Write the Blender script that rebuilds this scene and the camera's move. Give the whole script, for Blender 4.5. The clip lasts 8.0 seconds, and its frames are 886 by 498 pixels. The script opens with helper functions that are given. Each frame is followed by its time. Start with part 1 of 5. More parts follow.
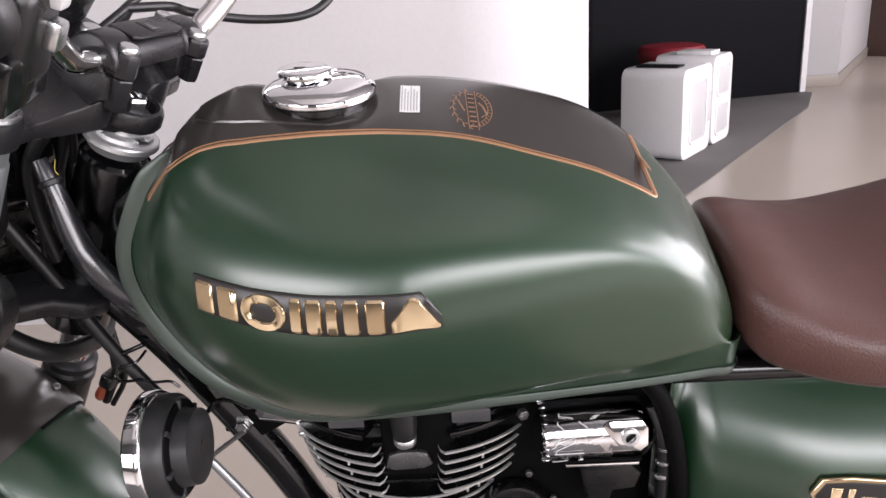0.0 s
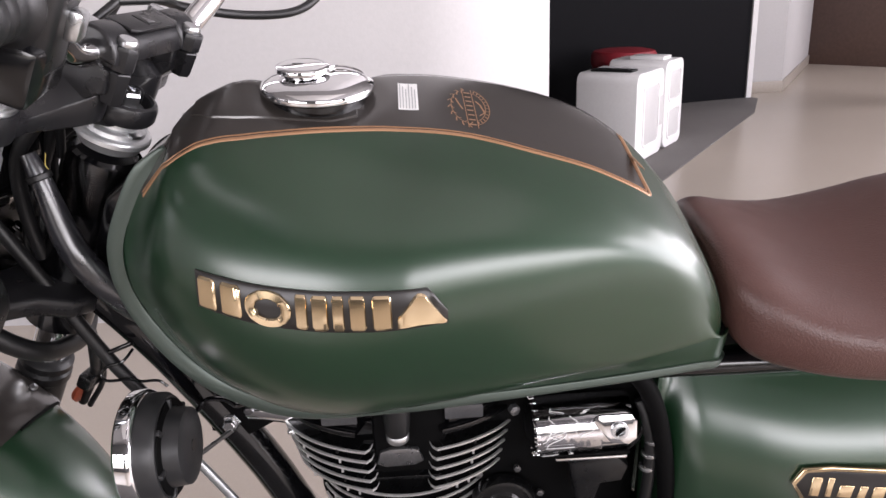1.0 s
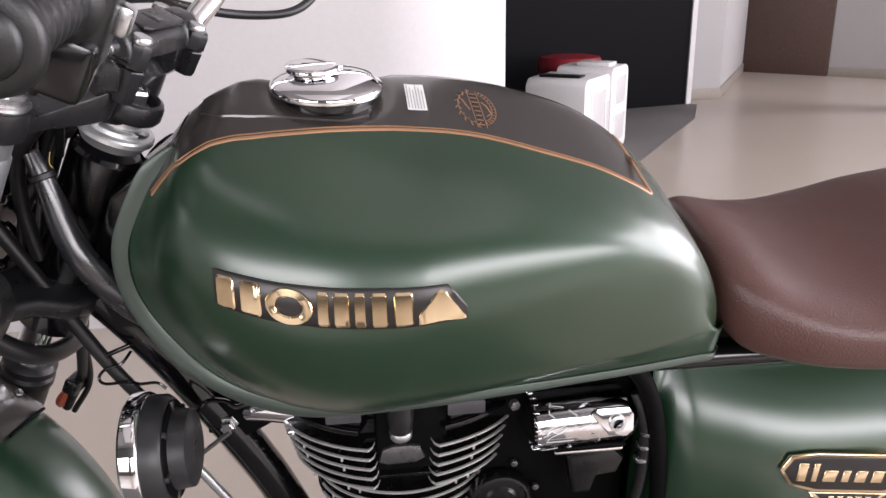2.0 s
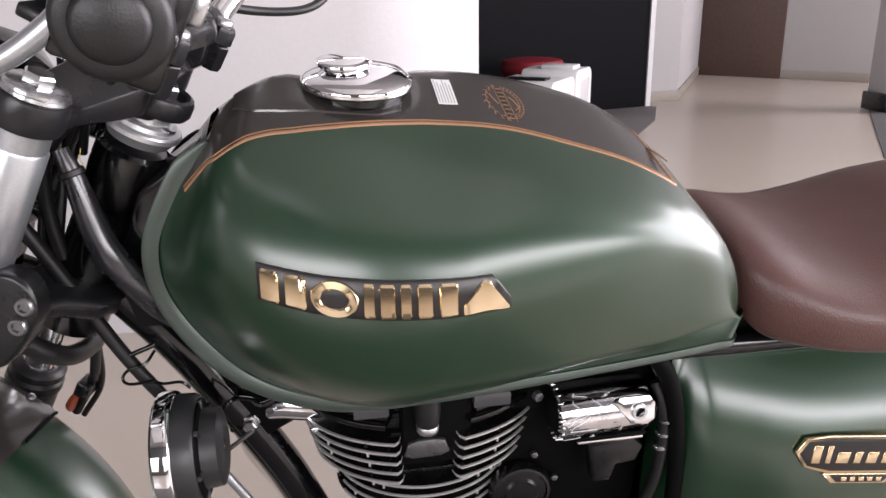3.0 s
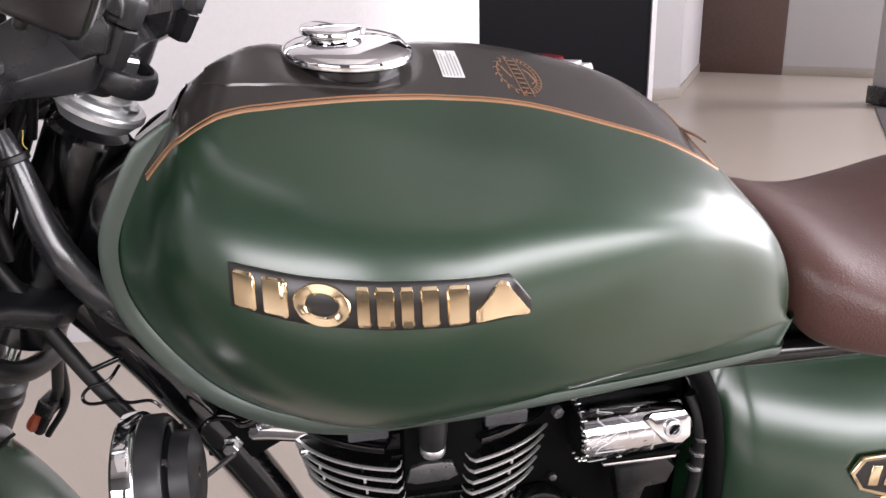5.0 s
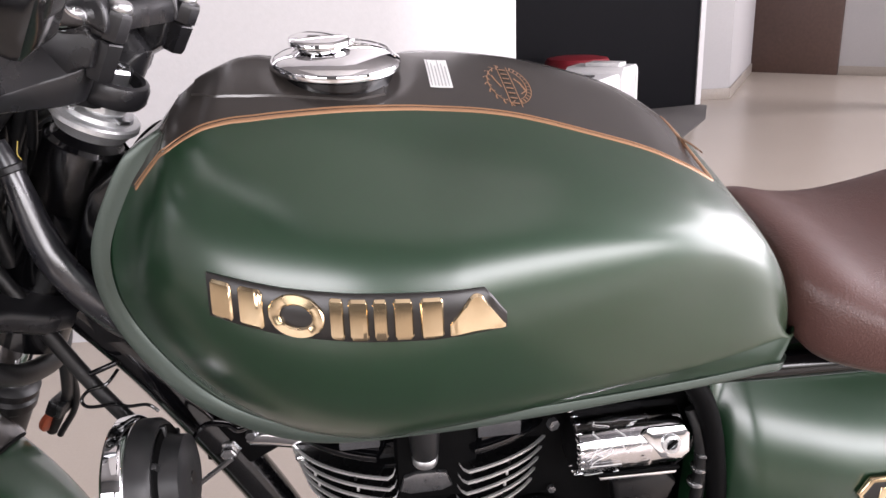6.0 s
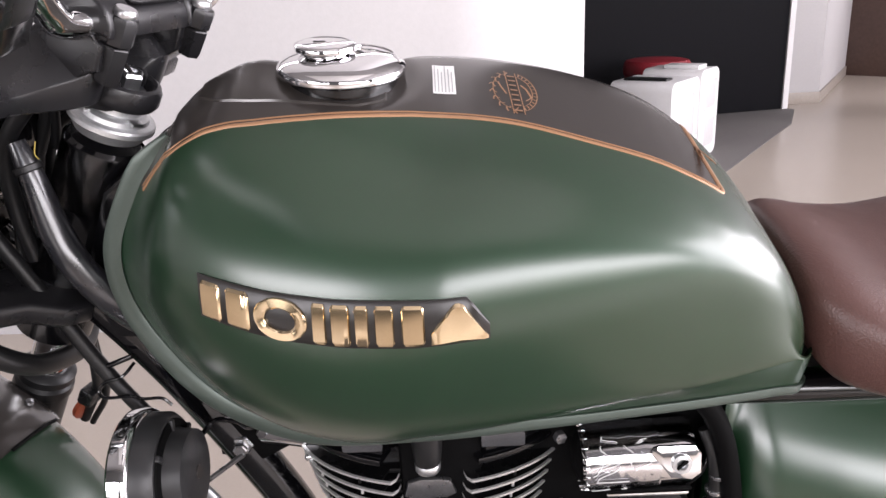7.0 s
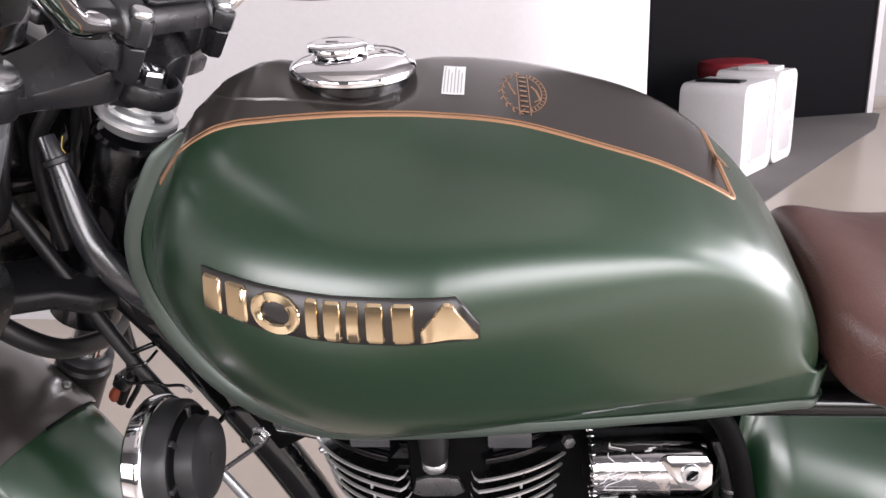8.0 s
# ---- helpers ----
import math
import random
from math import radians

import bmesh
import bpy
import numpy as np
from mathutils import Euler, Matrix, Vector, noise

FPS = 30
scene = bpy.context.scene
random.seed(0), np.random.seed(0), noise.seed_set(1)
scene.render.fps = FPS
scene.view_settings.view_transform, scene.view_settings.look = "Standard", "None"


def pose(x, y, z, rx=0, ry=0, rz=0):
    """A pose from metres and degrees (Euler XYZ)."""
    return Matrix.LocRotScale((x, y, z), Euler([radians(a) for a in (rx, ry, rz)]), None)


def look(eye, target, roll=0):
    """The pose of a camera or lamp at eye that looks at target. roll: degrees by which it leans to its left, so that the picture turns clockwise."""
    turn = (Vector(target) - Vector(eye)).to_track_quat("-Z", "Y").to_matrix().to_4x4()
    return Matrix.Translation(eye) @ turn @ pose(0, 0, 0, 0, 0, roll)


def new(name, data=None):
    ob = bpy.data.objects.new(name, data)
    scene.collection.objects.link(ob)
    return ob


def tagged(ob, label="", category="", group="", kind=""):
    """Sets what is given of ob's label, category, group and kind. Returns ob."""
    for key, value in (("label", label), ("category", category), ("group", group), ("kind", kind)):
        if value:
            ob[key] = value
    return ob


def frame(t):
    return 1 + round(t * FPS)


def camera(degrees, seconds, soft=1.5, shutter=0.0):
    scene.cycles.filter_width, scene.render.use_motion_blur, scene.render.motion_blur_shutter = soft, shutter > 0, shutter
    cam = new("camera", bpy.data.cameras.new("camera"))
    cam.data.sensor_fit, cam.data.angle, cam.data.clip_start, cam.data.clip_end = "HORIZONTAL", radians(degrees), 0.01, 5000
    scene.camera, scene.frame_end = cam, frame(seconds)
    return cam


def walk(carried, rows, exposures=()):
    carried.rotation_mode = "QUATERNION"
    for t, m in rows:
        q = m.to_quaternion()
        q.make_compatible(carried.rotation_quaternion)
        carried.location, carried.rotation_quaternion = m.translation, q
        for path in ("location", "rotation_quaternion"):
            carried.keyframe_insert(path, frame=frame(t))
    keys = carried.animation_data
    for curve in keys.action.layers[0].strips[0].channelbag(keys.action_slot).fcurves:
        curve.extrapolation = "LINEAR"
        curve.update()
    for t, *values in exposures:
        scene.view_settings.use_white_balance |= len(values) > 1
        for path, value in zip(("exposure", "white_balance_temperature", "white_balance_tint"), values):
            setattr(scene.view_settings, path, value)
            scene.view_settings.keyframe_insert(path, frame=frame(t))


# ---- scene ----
cam = camera(57.8, 8.0)
PATH = [
    (0, (0.006, 0.068, 1.1), (-0.04, 1.962, 0.458), -3.4),
    (0.5, (-0.013, 0.066, 1.1), (-0.002, 1.959, 0.455), -2.8),
    (1, (-0.037, 0.062, 1.1), (0.042, 1.954, 0.456), -2.1),
    (2.5, (-0.133, 0.053, 1.099), (0.155, 1.929, 0.467), -0.8),
    (3, (-0.166, 0.055, 1.093), (0.163, 1.925, 0.465), -0.9),
    (3.5, (-0.182, 0.075, 1.077), (0.155, 1.944, 0.449), -1.3),
    (4, (-0.18, 0.102, 1.064), (0.158, 1.972, 0.438), -1.3),
    (4.5, (-0.169, 0.13, 1.058), (0.168, 2.0, 0.433), -1.3),
    (5, (-0.155, 0.148, 1.058), (0.175, 2.019, 0.433), -1.4),
    (6.5, (-0.075, 0.144, 1.065), (0.039, 2.043, 0.45), -2.2),
    (7, (-0.044, 0.146, 1.065), (-0.029, 2.05, 0.453), -2.2),
    (7.5, (-0.019, 0.146, 1.064), (-0.09, 2.05, 0.456), -2.2),
    (8, (0.008, 0.144, 1.064), (-0.154, 2.043, 0.458), -2.3),
]
walk(cam, [(t, look(eye, target, roll)) for t, eye, target, roll in PATH], exposures=[(0, 0.18), (0.5, 0.13), (2.5, 0.15), (3.0, 0.13), (4.0, 0.23), (5.0, 0.32), (6.5, 0.38), (7.0, 0.38), (8.0, 0.35)])

# ---- light ----
world = bpy.data.worlds.new("world")
scene.world = world
world.use_nodes = True
wn = world.node_tree
sky = wn.nodes.new("ShaderNodeTexSky")
sky.sky_type = "NISHITA"
sky.sun_disc = False
sky.sun_elevation = radians(50)
sky.sun_rotation = radians(160)
wn.links.new(sky.outputs[0], wn.nodes["Background"].inputs[0])
wn.nodes["Background"].inputs[1].default_value = 0.1


def area_lamp(name, eye, target, sx, sy, watts, colour):
    lamp = bpy.data.lights.new(name, "AREA")
    lamp.shape, lamp.size, lamp.size_y, lamp.energy, lamp.color = "RECTANGLE", sx, sy, watts, colour
    ob = new(name, lamp)
    ob.matrix_world = look(eye, target)
    return ob


# daylight in the glazed openings of the shop front (behind the camera) and of the side wall
area_lamp("shopfront_daylight", (-3.15, -3.10, 1.75), (-3.15, 3, 1.75), 3.9, 1.0, 116, (1.0, 0.935, 0.98))
area_lamp("shopfront_daylight", (2.45, -3.10, 1.75), (2.45, 3, 1.75), 4.9, 1.0, 146, (1.0, 0.935, 0.98))
# the lower panes see the darker pavement
area_lamp("shopfront_ground_light", (-3.15, -3.10, 0.86), (-3.15, 3, 0.86), 3.9, 0.72, 12, (1.0, 0.935, 0.96))
area_lamp("shopfront_ground_light", (2.45, -3.10, 0.86), (2.45, 3, 0.86), 4.9, 0.72, 15, (1.0, 0.935, 0.96))
area_lamp("side_daylight", (5.40, 0.3, 2.08), (0, 0.3, 1.95), 5.4, 3.84, 580, (1.0, 0.928, 0.995))
# added fill lamp with no known source, to brighten the passage and end walls
area_lamp("far_side_fill_lamp", (7.85, 5.1, 2.3), (4, 6.5, 2.0), 2.2, 2.6, 230, (1.0, 0.928, 0.995))


# ---- materials ----
def material(name, colour, rough=0.5, metal=0.0, grain=0.0, grain_scale=200.0, spots=0.0, spot_scale=8.0, bump=0.0, bump_scale=300.0, coat=0.0, rough_var=0.0, spec=0.5, coat_rough=0.08, coat_ior=1.68):
    """A surface with two scales of variation: fine grain and broad wear, in metres."""
    m = bpy.data.materials.new(name)
    m.use_nodes = True
    nt = m.node_tree
    b = nt.nodes["Principled BSDF"]
    b.inputs["Base Color"].default_value = (*colour, 1)
    b.inputs["Roughness"].default_value = rough
    b.inputs["Metallic"].default_value = metal
    b.inputs["Coat Weight"].default_value = coat
    b.inputs["Coat Roughness"].default_value = coat_rough
    b.inputs["Coat IOR"].default_value = coat_ior
    b.inputs["Specular IOR Level"].default_value = spec
    co = nt.nodes.new("ShaderNodeTexCoord")

    def tex(scale, detail=4):
        t = nt.nodes.new("ShaderNodeTexNoise")
        t.inputs["Scale"].default_value = scale
        t.inputs["Detail"].default_value = detail
        nt.links.new(co.outputs["Object"], t.inputs["Vector"])
        return t

    base = None
    for amount, scale in ((grain, grain_scale), (spots, spot_scale)):
        if amount:
            t = tex(scale)
            mr = nt.nodes.new("ShaderNodeMapRange")
            mr.inputs[1].default_value, mr.inputs[2].default_value = 0.3, 0.7
            mr.inputs[3].default_value, mr.inputs[4].default_value = 1 - amount, 1 + amount
            nt.links.new(t.outputs[0], mr.inputs[0])
            mx = nt.nodes.new("ShaderNodeVectorMath")
            mx.operation = "SCALE"
            if base is None:
                mx.inputs[0].default_value = colour
            else:
                nt.links.new(base, mx.inputs[0])
            nt.links.new(mr.outputs[0], mx.inputs[3])
            base = mx.outputs[0]
    if base is not None:
        nt.links.new(base, b.inputs["Base Color"])
    if rough_var:
        t = tex(spot_scale * 1.7)
        mr = nt.nodes.new("ShaderNodeMapRange")
        mr.inputs[1].default_value, mr.inputs[2].default_value = 0.3, 0.7
        mr.inputs[3].default_value, mr.inputs[4].default_value = max(0.02, rough - rough_var), rough + rough_var
        nt.links.new(t.outputs[0], mr.inputs[0])
        nt.links.new(mr.outputs[0], b.inputs["Roughness"])
    if bump:
        t = tex(bump_scale, 3)
        bp = nt.nodes.new("ShaderNodeBump")
        bp.inputs["Strength"].default_value = 1.0
        bp.inputs["Distance"].default_value = bump
        nt.links.new(t.outputs[0], bp.inputs["Height"])
        nt.links.new(bp.outputs[0], b.inputs["Normal"])
    return m


GREEN = material("matte_green_metallic_paint", (0.0070, 0.0330, 0.0120), 0.42, 0.30, 0.10, 2500, 0.05, 12, coat=1.0, coat_rough=0.26, spec=0.25, coat_ior=1.74)
# the tank's green again, lightened to carry the sheen along the seam
FLANGE = material("seam_green_lightened", (0.066, 0.084, 0.071), 0.36, 0.35, 0.05, 900, 0.05, 20)
PANEL = material("matte_dark_bronze_paint", (0.036, 0.031, 0.028), 0.42, 0.35, 0.10, 2500, 0.05, 12, coat=1.0, coat_rough=0.21, spec=0.15)
COPPER = material("copper_pinstripe", (0.34, 0.185, 0.10), 0.40, 0.25, 0.05, 900)
GOLD = material("polished_gold_plate", (0.78, 0.62, 0.40), 0.12, 1.0, 0.04, 700, rough_var=0.04)
BADGE_BLACK = material("black_badge_base", (0.018, 0.016, 0.015), 0.30, 0.0, 0.1, 900)
CHROME = material("chrome", (0.86, 0.86, 0.87), 0.05, 1.0, 0.02, 300, rough_var=0.02)
SATIN = material("satin_aluminium", (0.62, 0.63, 0.64), 0.28, 1.0, 0.06, 400, rough_var=0.08)
NUT_ZINC = material("bright_zinc_nut", (0.78, 0.79, 0.80), 0.42, 0.85, 0.06, 500, rough_var=0.08)
FORK_SILVER = material("brushed_fork_alloy", (0.55, 0.57, 0.59), 0.33, 0.9, 0.05, 500, rough_var=0.05)
CAST_BLACK = material("satin_black_casting", (0.0105, 0.0103, 0.0115), 0.30, 0.0, 0.15, 1500, 0.1, 20, bump=0.00008, bump_scale=1500, rough_var=0.06)
GLOSS_BLACK = material("gloss_black_paint", (0.0025, 0.0025, 0.003), 0.14, 0.0, 0.2, 600, 0.15, 25, coat=0.1, rough_var=0.06)
RUBBER = material("black_rubber", (0.007, 0.007, 0.0075), 0.42, 0.0, 0.15, 1200, 0.12, 30, bump=0.00012, bump_scale=900)
PLASTIC = material("black_plastic", (0.005, 0.005, 0.0055), 0.30, 0.0, 0.15, 1500, 0.1, 25, bump=0.00006, bump_scale=2000, rough_var=0.06)
HOSE = material("ribbed_soft_black_hose", (0.013, 0.013, 0.0155), 0.30, 0.0, 0.12, 900, 0.1, 30, bump=0.0001, bump_scale=600, rough_var=0.05, coat=0.65, coat_rough=0.18)
STEEL_DARK = material("dull_zinc_steel", (0.22, 0.22, 0.225), 0.32, 0.9, 0.1, 500, 0.1, 60, rough_var=0.08)
ENGINE_BLACK = material("black_engine_paint", (0.003, 0.003, 0.0033), 0.26, 0.0, 0.2, 900, 0.2, 25, bump=0.00015, bump_scale=700, rough_var=0.08)
# grey of the reflected floor, put into the colour of the head facets
HEAD_GREY = material("grey_head_reflection", (0.075, 0.075, 0.078), 0.26, 0.3, 0.15, 700, 0.1, 25, bump=0.0001, bump_scale=900)
# near-black for dull parts, and for shade painted into slots and gaps
DULL_SHADE_BLACK = material("dull_and_shade_black", (0.0022, 0.0022, 0.0024), 0.62, 0.0, 0.2, 600, spec=0.08)
HORN_GREY = material("charcoal_horn_plastic", (0.020, 0.020, 0.021), 0.38, 0.0, 0.1, 1500, 0.1, 25, bump=0.00006, bump_scale=2000, rough_var=0.06)
FIN_EDGE = material("machined_fin_edge", (0.86, 0.85, 0.84), 0.42, 0.9, 0.08, 500, rough_var=0.08)
LEATHER = material("brown_seat_leather", (0.082, 0.038, 0.032), 0.38, 0.0, 0.12, 900, 0.08, 9, bump=0.0005, bump_scale=520, rough_var=0.05)
LABEL_WHITE = material("white_label", (0.78, 0.78, 0.77), 0.5, 0.0, 0.03, 500)
LABEL_INK = material("grey_label_ink", (0.36, 0.36, 0.37), 0.6, 0.0, 0.05, 500)
BRASS_WIRE = material("yellow_wire", (0.45, 0.33, 0.06), 0.4, 0.0, 0.1, 500)
REFLECTOR = material("orange_reflector", (0.30, 0.065, 0.03), 0.3, 0.0, 0.1, 300)
TYRE = material("tyre_rubber", (0.022, 0.022, 0.022), 0.75, 0.0, 0.2, 300, 0.1, 20)
WALL_WHITE = material("white_wall_paint", (0.445, 0.435, 0.437), 0.6, 0.0, 0.02, 60, 0.03, 1.2, bump=0.0003, bump_scale=120)
WALL_GREY = material("dark_grey_wall_paint", (0.10, 0.10, 0.10), 0.6, 0.0, 0.03, 60, 0.05, 1.2)
WALL_BLACK = material("charcoal_wall_laminate", (0.0040, 0.0040, 0.0054), 0.7, 0.0, 0.1, 40, 0.12, 1.0, spec=0.12)
FLOOR_TILE = material("beige_polished_floor", (0.44, 0.385, 0.330), 0.27, 0.0, 0.02, 140, 0.012, 1.3)
SKIRT = material("taupe_skirting_tile", (0.31, 0.275, 0.24), 0.35, 0.0, 0.05, 60, 0.05, 1.5)
CARPET = material("charcoal_carpet", (0.105, 0.098, 0.094), 0.85, 0.0, 0.2, 400, 0.08, 2.0, bump=0.001, bump_scale=500)
DOOR_BROWN = material("dark_brown_door_veneer", (0.085, 0.050, 0.040), 0.42, 0.0, 0.12, 30, 0.1, 1.5)
WHITE_GLOSS = material("white_lacquer", (0.70, 0.69, 0.69), 0.30, 0.0, 0.02, 60, 0.02, 2.0)
PALE_GREY = material("pale_grey_panel", (0.46, 0.45, 0.45), 0.5, 0.0, 0.03, 80)
RED_LEATHER = material("red_leatherette", (0.20, 0.014, 0.022), 0.40, 0.0, 0.1, 200, 0.08, 6, bump=0.0006, bump_scale=200)
RAFT_WHITE = material("raft_paint", (0.50, 0.49, 0.485), 0.7, 0.0, 0.02, 30, 0.03, 0.8)
CEILING_WHITE = material("ceiling_paint", (0.22, 0.215, 0.215), 0.7, 0.0, 0.02, 30, 0.03, 0.8)
FRAME_GREY = material("grey_window_frame", (0.18, 0.18, 0.19), 0.4, 0.3, 0.05, 80)
FILM = material("clear_plastic_film", (0.95, 0.95, 0.97), 0.08, 0.0)
FILM.node_tree.nodes["Principled BSDF"].inputs["Transmission Weight"].default_value = 1.0
FILM.node_tree.nodes["Principled BSDF"].inputs["IOR"].default_value = 1.30
GLASS = material("window_glass", (0.97, 0.99, 0.98), 0.0, 0.0)
GLASS.node_tree.nodes["Principled BSDF"].inputs["Transmission Weight"].default_value = 1.0
GLASS.node_tree.nodes["Principled BSDF"].inputs["IOR"].default_value = 1.05


# ---- building helpers ----
def part(name, bm, mat, parent=None, label="", angle=40):
    """Links a bmesh as one mesh object, under a thing or a part if one is given."""
    me = bpy.data.meshes.new(name)
    bmesh.ops.recalc_face_normals(bm, faces=bm.faces)
    bm.to_mesh(me)
    bm.free()
    for m in mat if isinstance(mat, (list, tuple)) else [mat]:
        me.materials.append(m)
    me.polygons.foreach_set("use_smooth", [True] * len(me.polygons))
    me.set_sharp_from_angle(angle=radians(angle))
    ob = new(name, me)
    if parent is not None:
        ob.parent = parent
    if label:
        ob["label"] = label
    return ob


def spline(points, n):
    """Catmull-Rom samples through points of any dimension."""
    p = np.array(points, float)
    p = np.vstack([2 * p[0] - p[1], p, 2 * p[-1] - p[-2]])
    out = []
    for u in np.linspace(0, len(p) - 3 - 1e-9, n):
        i = int(u)
        t = u - i
        a, b, c, d = p[i:i + 4]
        out.append(0.5 * (2 * b + (c - a) * t + (2 * a - 5 * b + 4 * c - d) * t * t + (3 * b - a - 3 * c + d) * t ** 3))
    return np.array(out)


def sheet(rows, close_u=False, close_v=False, bm=None):
    """Quads over a grid of points rows[u][v]."""
    bm = bm or bmesh.new()
    v = [[bm.verts.new(tuple(p)) for p in row] for row in rows]
    nu, nv = len(v), len(v[0])
    for i in range(nu if close_u else nu - 1):
        for j in range(nv if close_v else nv - 1):
            bm.faces.new((v[i][j], v[(i + 1) % nu][j], v[(i + 1) % nu][(j + 1) % nv], v[i][(j + 1) % nv]))
    return bm, v


def tube(points, radius, n=0, seg=12, bm=None):
    """A round bar along a smooth line; radius may be one number or one per point."""
    n = n or max(8, len(points) * 6)
    rad = [radius] * len(points) if np.isscalar(radius) else radius
    line = spline([(*p, r) for p, r in zip(points, rad)], n)
    pts, rads = line[:, :3], line[:, 3]
    tan = np.gradient(pts, axis=0)
    tan /= np.linalg.norm(tan, axis=1)[:, None]
    side = np.cross(tan[0], (0.3, 0.9, 0.31))
    rows = []
    for p, t, r in zip(pts, tan, rads):
        side = side - t * (side @ t)
        side /= np.linalg.norm(side)
        up = np.cross(t, side)
        rows.append([p + r * (side * math.cos(q) + up * math.sin(q)) for q in np.linspace(0, 2 * math.pi, seg, endpoint=False)])
    bm, v = sheet(rows, close_v=True, bm=bm)
    bm.faces.new(v[0][::-1])
    bm.faces.new(v[-1])
    return bm


def lathe(profile, seg=32, m=Matrix(), bm=None):
    """A turned shape about z from (radius, height) pairs, ends closed."""
    bm = bm or bmesh.new()
    start = len(bm.verts)
    rows = [[(r * math.cos(q), r * math.sin(q), h) for q in np.linspace(0, 2 * math.pi, seg, endpoint=False)] for r, h in profile]
    bm, v = sheet(rows, close_v=True, bm=bm)
    bm.faces.new(v[0][::-1])
    bm.faces.new(v[-1])
    for row in v:
        for q in row:
            q.co = m @ q.co
    return bm


def prism(outline, depth, bevel=0.0, m=Matrix(), bm=None, steps=2):
    """A plate: an (x, y) outline raised by depth along z, its edges rounded."""
    b = bmesh.new()
    low = [b.verts.new((x, y, 0)) for x, y in outline]
    f = b.faces.new(low)
    top = bmesh.ops.extrude_face_region(b, geom=[f])
    for v in top["geom"]:
        if isinstance(v, bmesh.types.BMVert):
            v.co.z += depth
    if bevel:
        edges = [e for e in b.edges if abs(e.verts[0].co.z - e.verts[1].co.z) < 1e-6]
        bmesh.ops.bevel(b, geom=edges, offset=bevel, segments=steps, profile=0.5, affect="EDGES", clamp_overlap=True)
    b.transform(m)
    if bm is None:
        return b
    me = bpy.data.meshes.new("tmp")
    b.to_mesh(me)
    b.free()
    bm.from_mesh(me)
    bpy.data.meshes.remove(me)
    return bm


def block(size, bevel=0.0, m=Matrix(), bm=None, steps=2):
    """A box centred on the origin with rounded edges."""
    b = bmesh.new()
    bmesh.ops.create_cube(b, size=1)
    bmesh.ops.scale(b, vec=size, verts=b.verts)
    if bevel:
        bmesh.ops.bevel(b, geom=b.edges[:], offset=bevel, segments=steps, profile=0.5, affect="EDGES", clamp_overlap=True)
    b.transform(m)
    if bm is None:
        return b
    me = bpy.data.meshes.new("tmp")
    b.to_mesh(me)
    b.free()
    bm.from_mesh(me)
    bpy.data.meshes.remove(me)
    return bm


def rounded(w, h, r, n=6, cx=0.0, cy=0.0):
    """The outline of a rectangle with round corners."""
    out = []
    for sx, sy, a0 in ((1, 1, 0), (-1, 1, 90), (-1, -1, 180), (1, -1, 270)):
        for k in range(n + 1):
            a = radians(a0 + 90 * k / n)
            out.append((cx + sx * (w / 2 - r) + r * math.cos(a), cy + sy * (h / 2 - r) + r * math.sin(a)))
    return out


def axes(origin, x, z):
    """A matrix at origin with its z along z and its x near x."""
    z = Vector(z).normalized()
    y = z.cross(Vector(x)).normalized()
    x = y.cross(z)
    m = Matrix((x, y, z)).transposed().to_4x4()
    m.translation = origin
    return m


# ---- the showroom ----
def slab(name, p, q, z0, z1, thick, mat, label, category="wall"):
    """An upright wall from plan point p to q, its thickness away from its left-hand side."""
    d = Vector((q[0] - p[0], q[1] - p[1]))
    n = Vector((-d.y, d.x)).normalized() * thick
    bm = prism([p, q, (q[0] + n.x, q[1] + n.y), (p[0] + n.x, p[1] + n.y)], z1 - z0, 0.004, Matrix.Translation((0, 0, z0)))
    return tagged(part(name, bm, mat), label, category, kind="structure")


floor = tagged(part("floor", prism([(-7, -3.3), (8, -3.3), (8, 12), (-7, 12)], 0.1, 0, Matrix.Translation((0, 0, -0.1))), FLOOR_TILE), "polished beige showroom floor with dull reflections", "floor", kind="structure")
carpet = tagged(part("carpet", prism([(-6.5, 2.95), (0.46, 2.95), (2.70, 6.22), (3.02, 6.90), (2.98, 6.985), (1.0, 6.52), (-6.5, 6.52)], 0.006, 0.002), CARPET), "flat charcoal carpet on the beige floor", "carpet", kind="structure")
# unseen strip, added so that the tank's lower flank reflects something dark
tagged(part("carpet", prism([(-3.2, -0.20), (0.42, -0.20), (0.42, 0.72), (-3.2, 0.72)], 0.006, 0.002), CARPET), "unseen charcoal carpet added to darken the tank's reflection", "carpet", kind="structure")
ceiling = tagged(part("ceiling", prism([(-7, -3.3), (8, -3.3), (8, 12), (-7, 12)], 0.1, 0, Matrix.Translation((0, 0, 4.2))), CEILING_WHITE), "plain grey showroom ceiling", "ceiling", kind="structure")
# unseen pale panel, added so that the tank reflects a lighter patch overhead
raft = prism([(-1.7, -2.1), (1.35, -2.1), (1.35, 1.5), (-1.7, 1.5)], 0.09, 0.01, Matrix.Translation((0, 0, 4.09)))
tagged(part("ceiling_raft", raft, RAFT_WHITE), "unseen pale ceiling panel, added for its reflection in the tank", "ceiling raft", kind="structure")

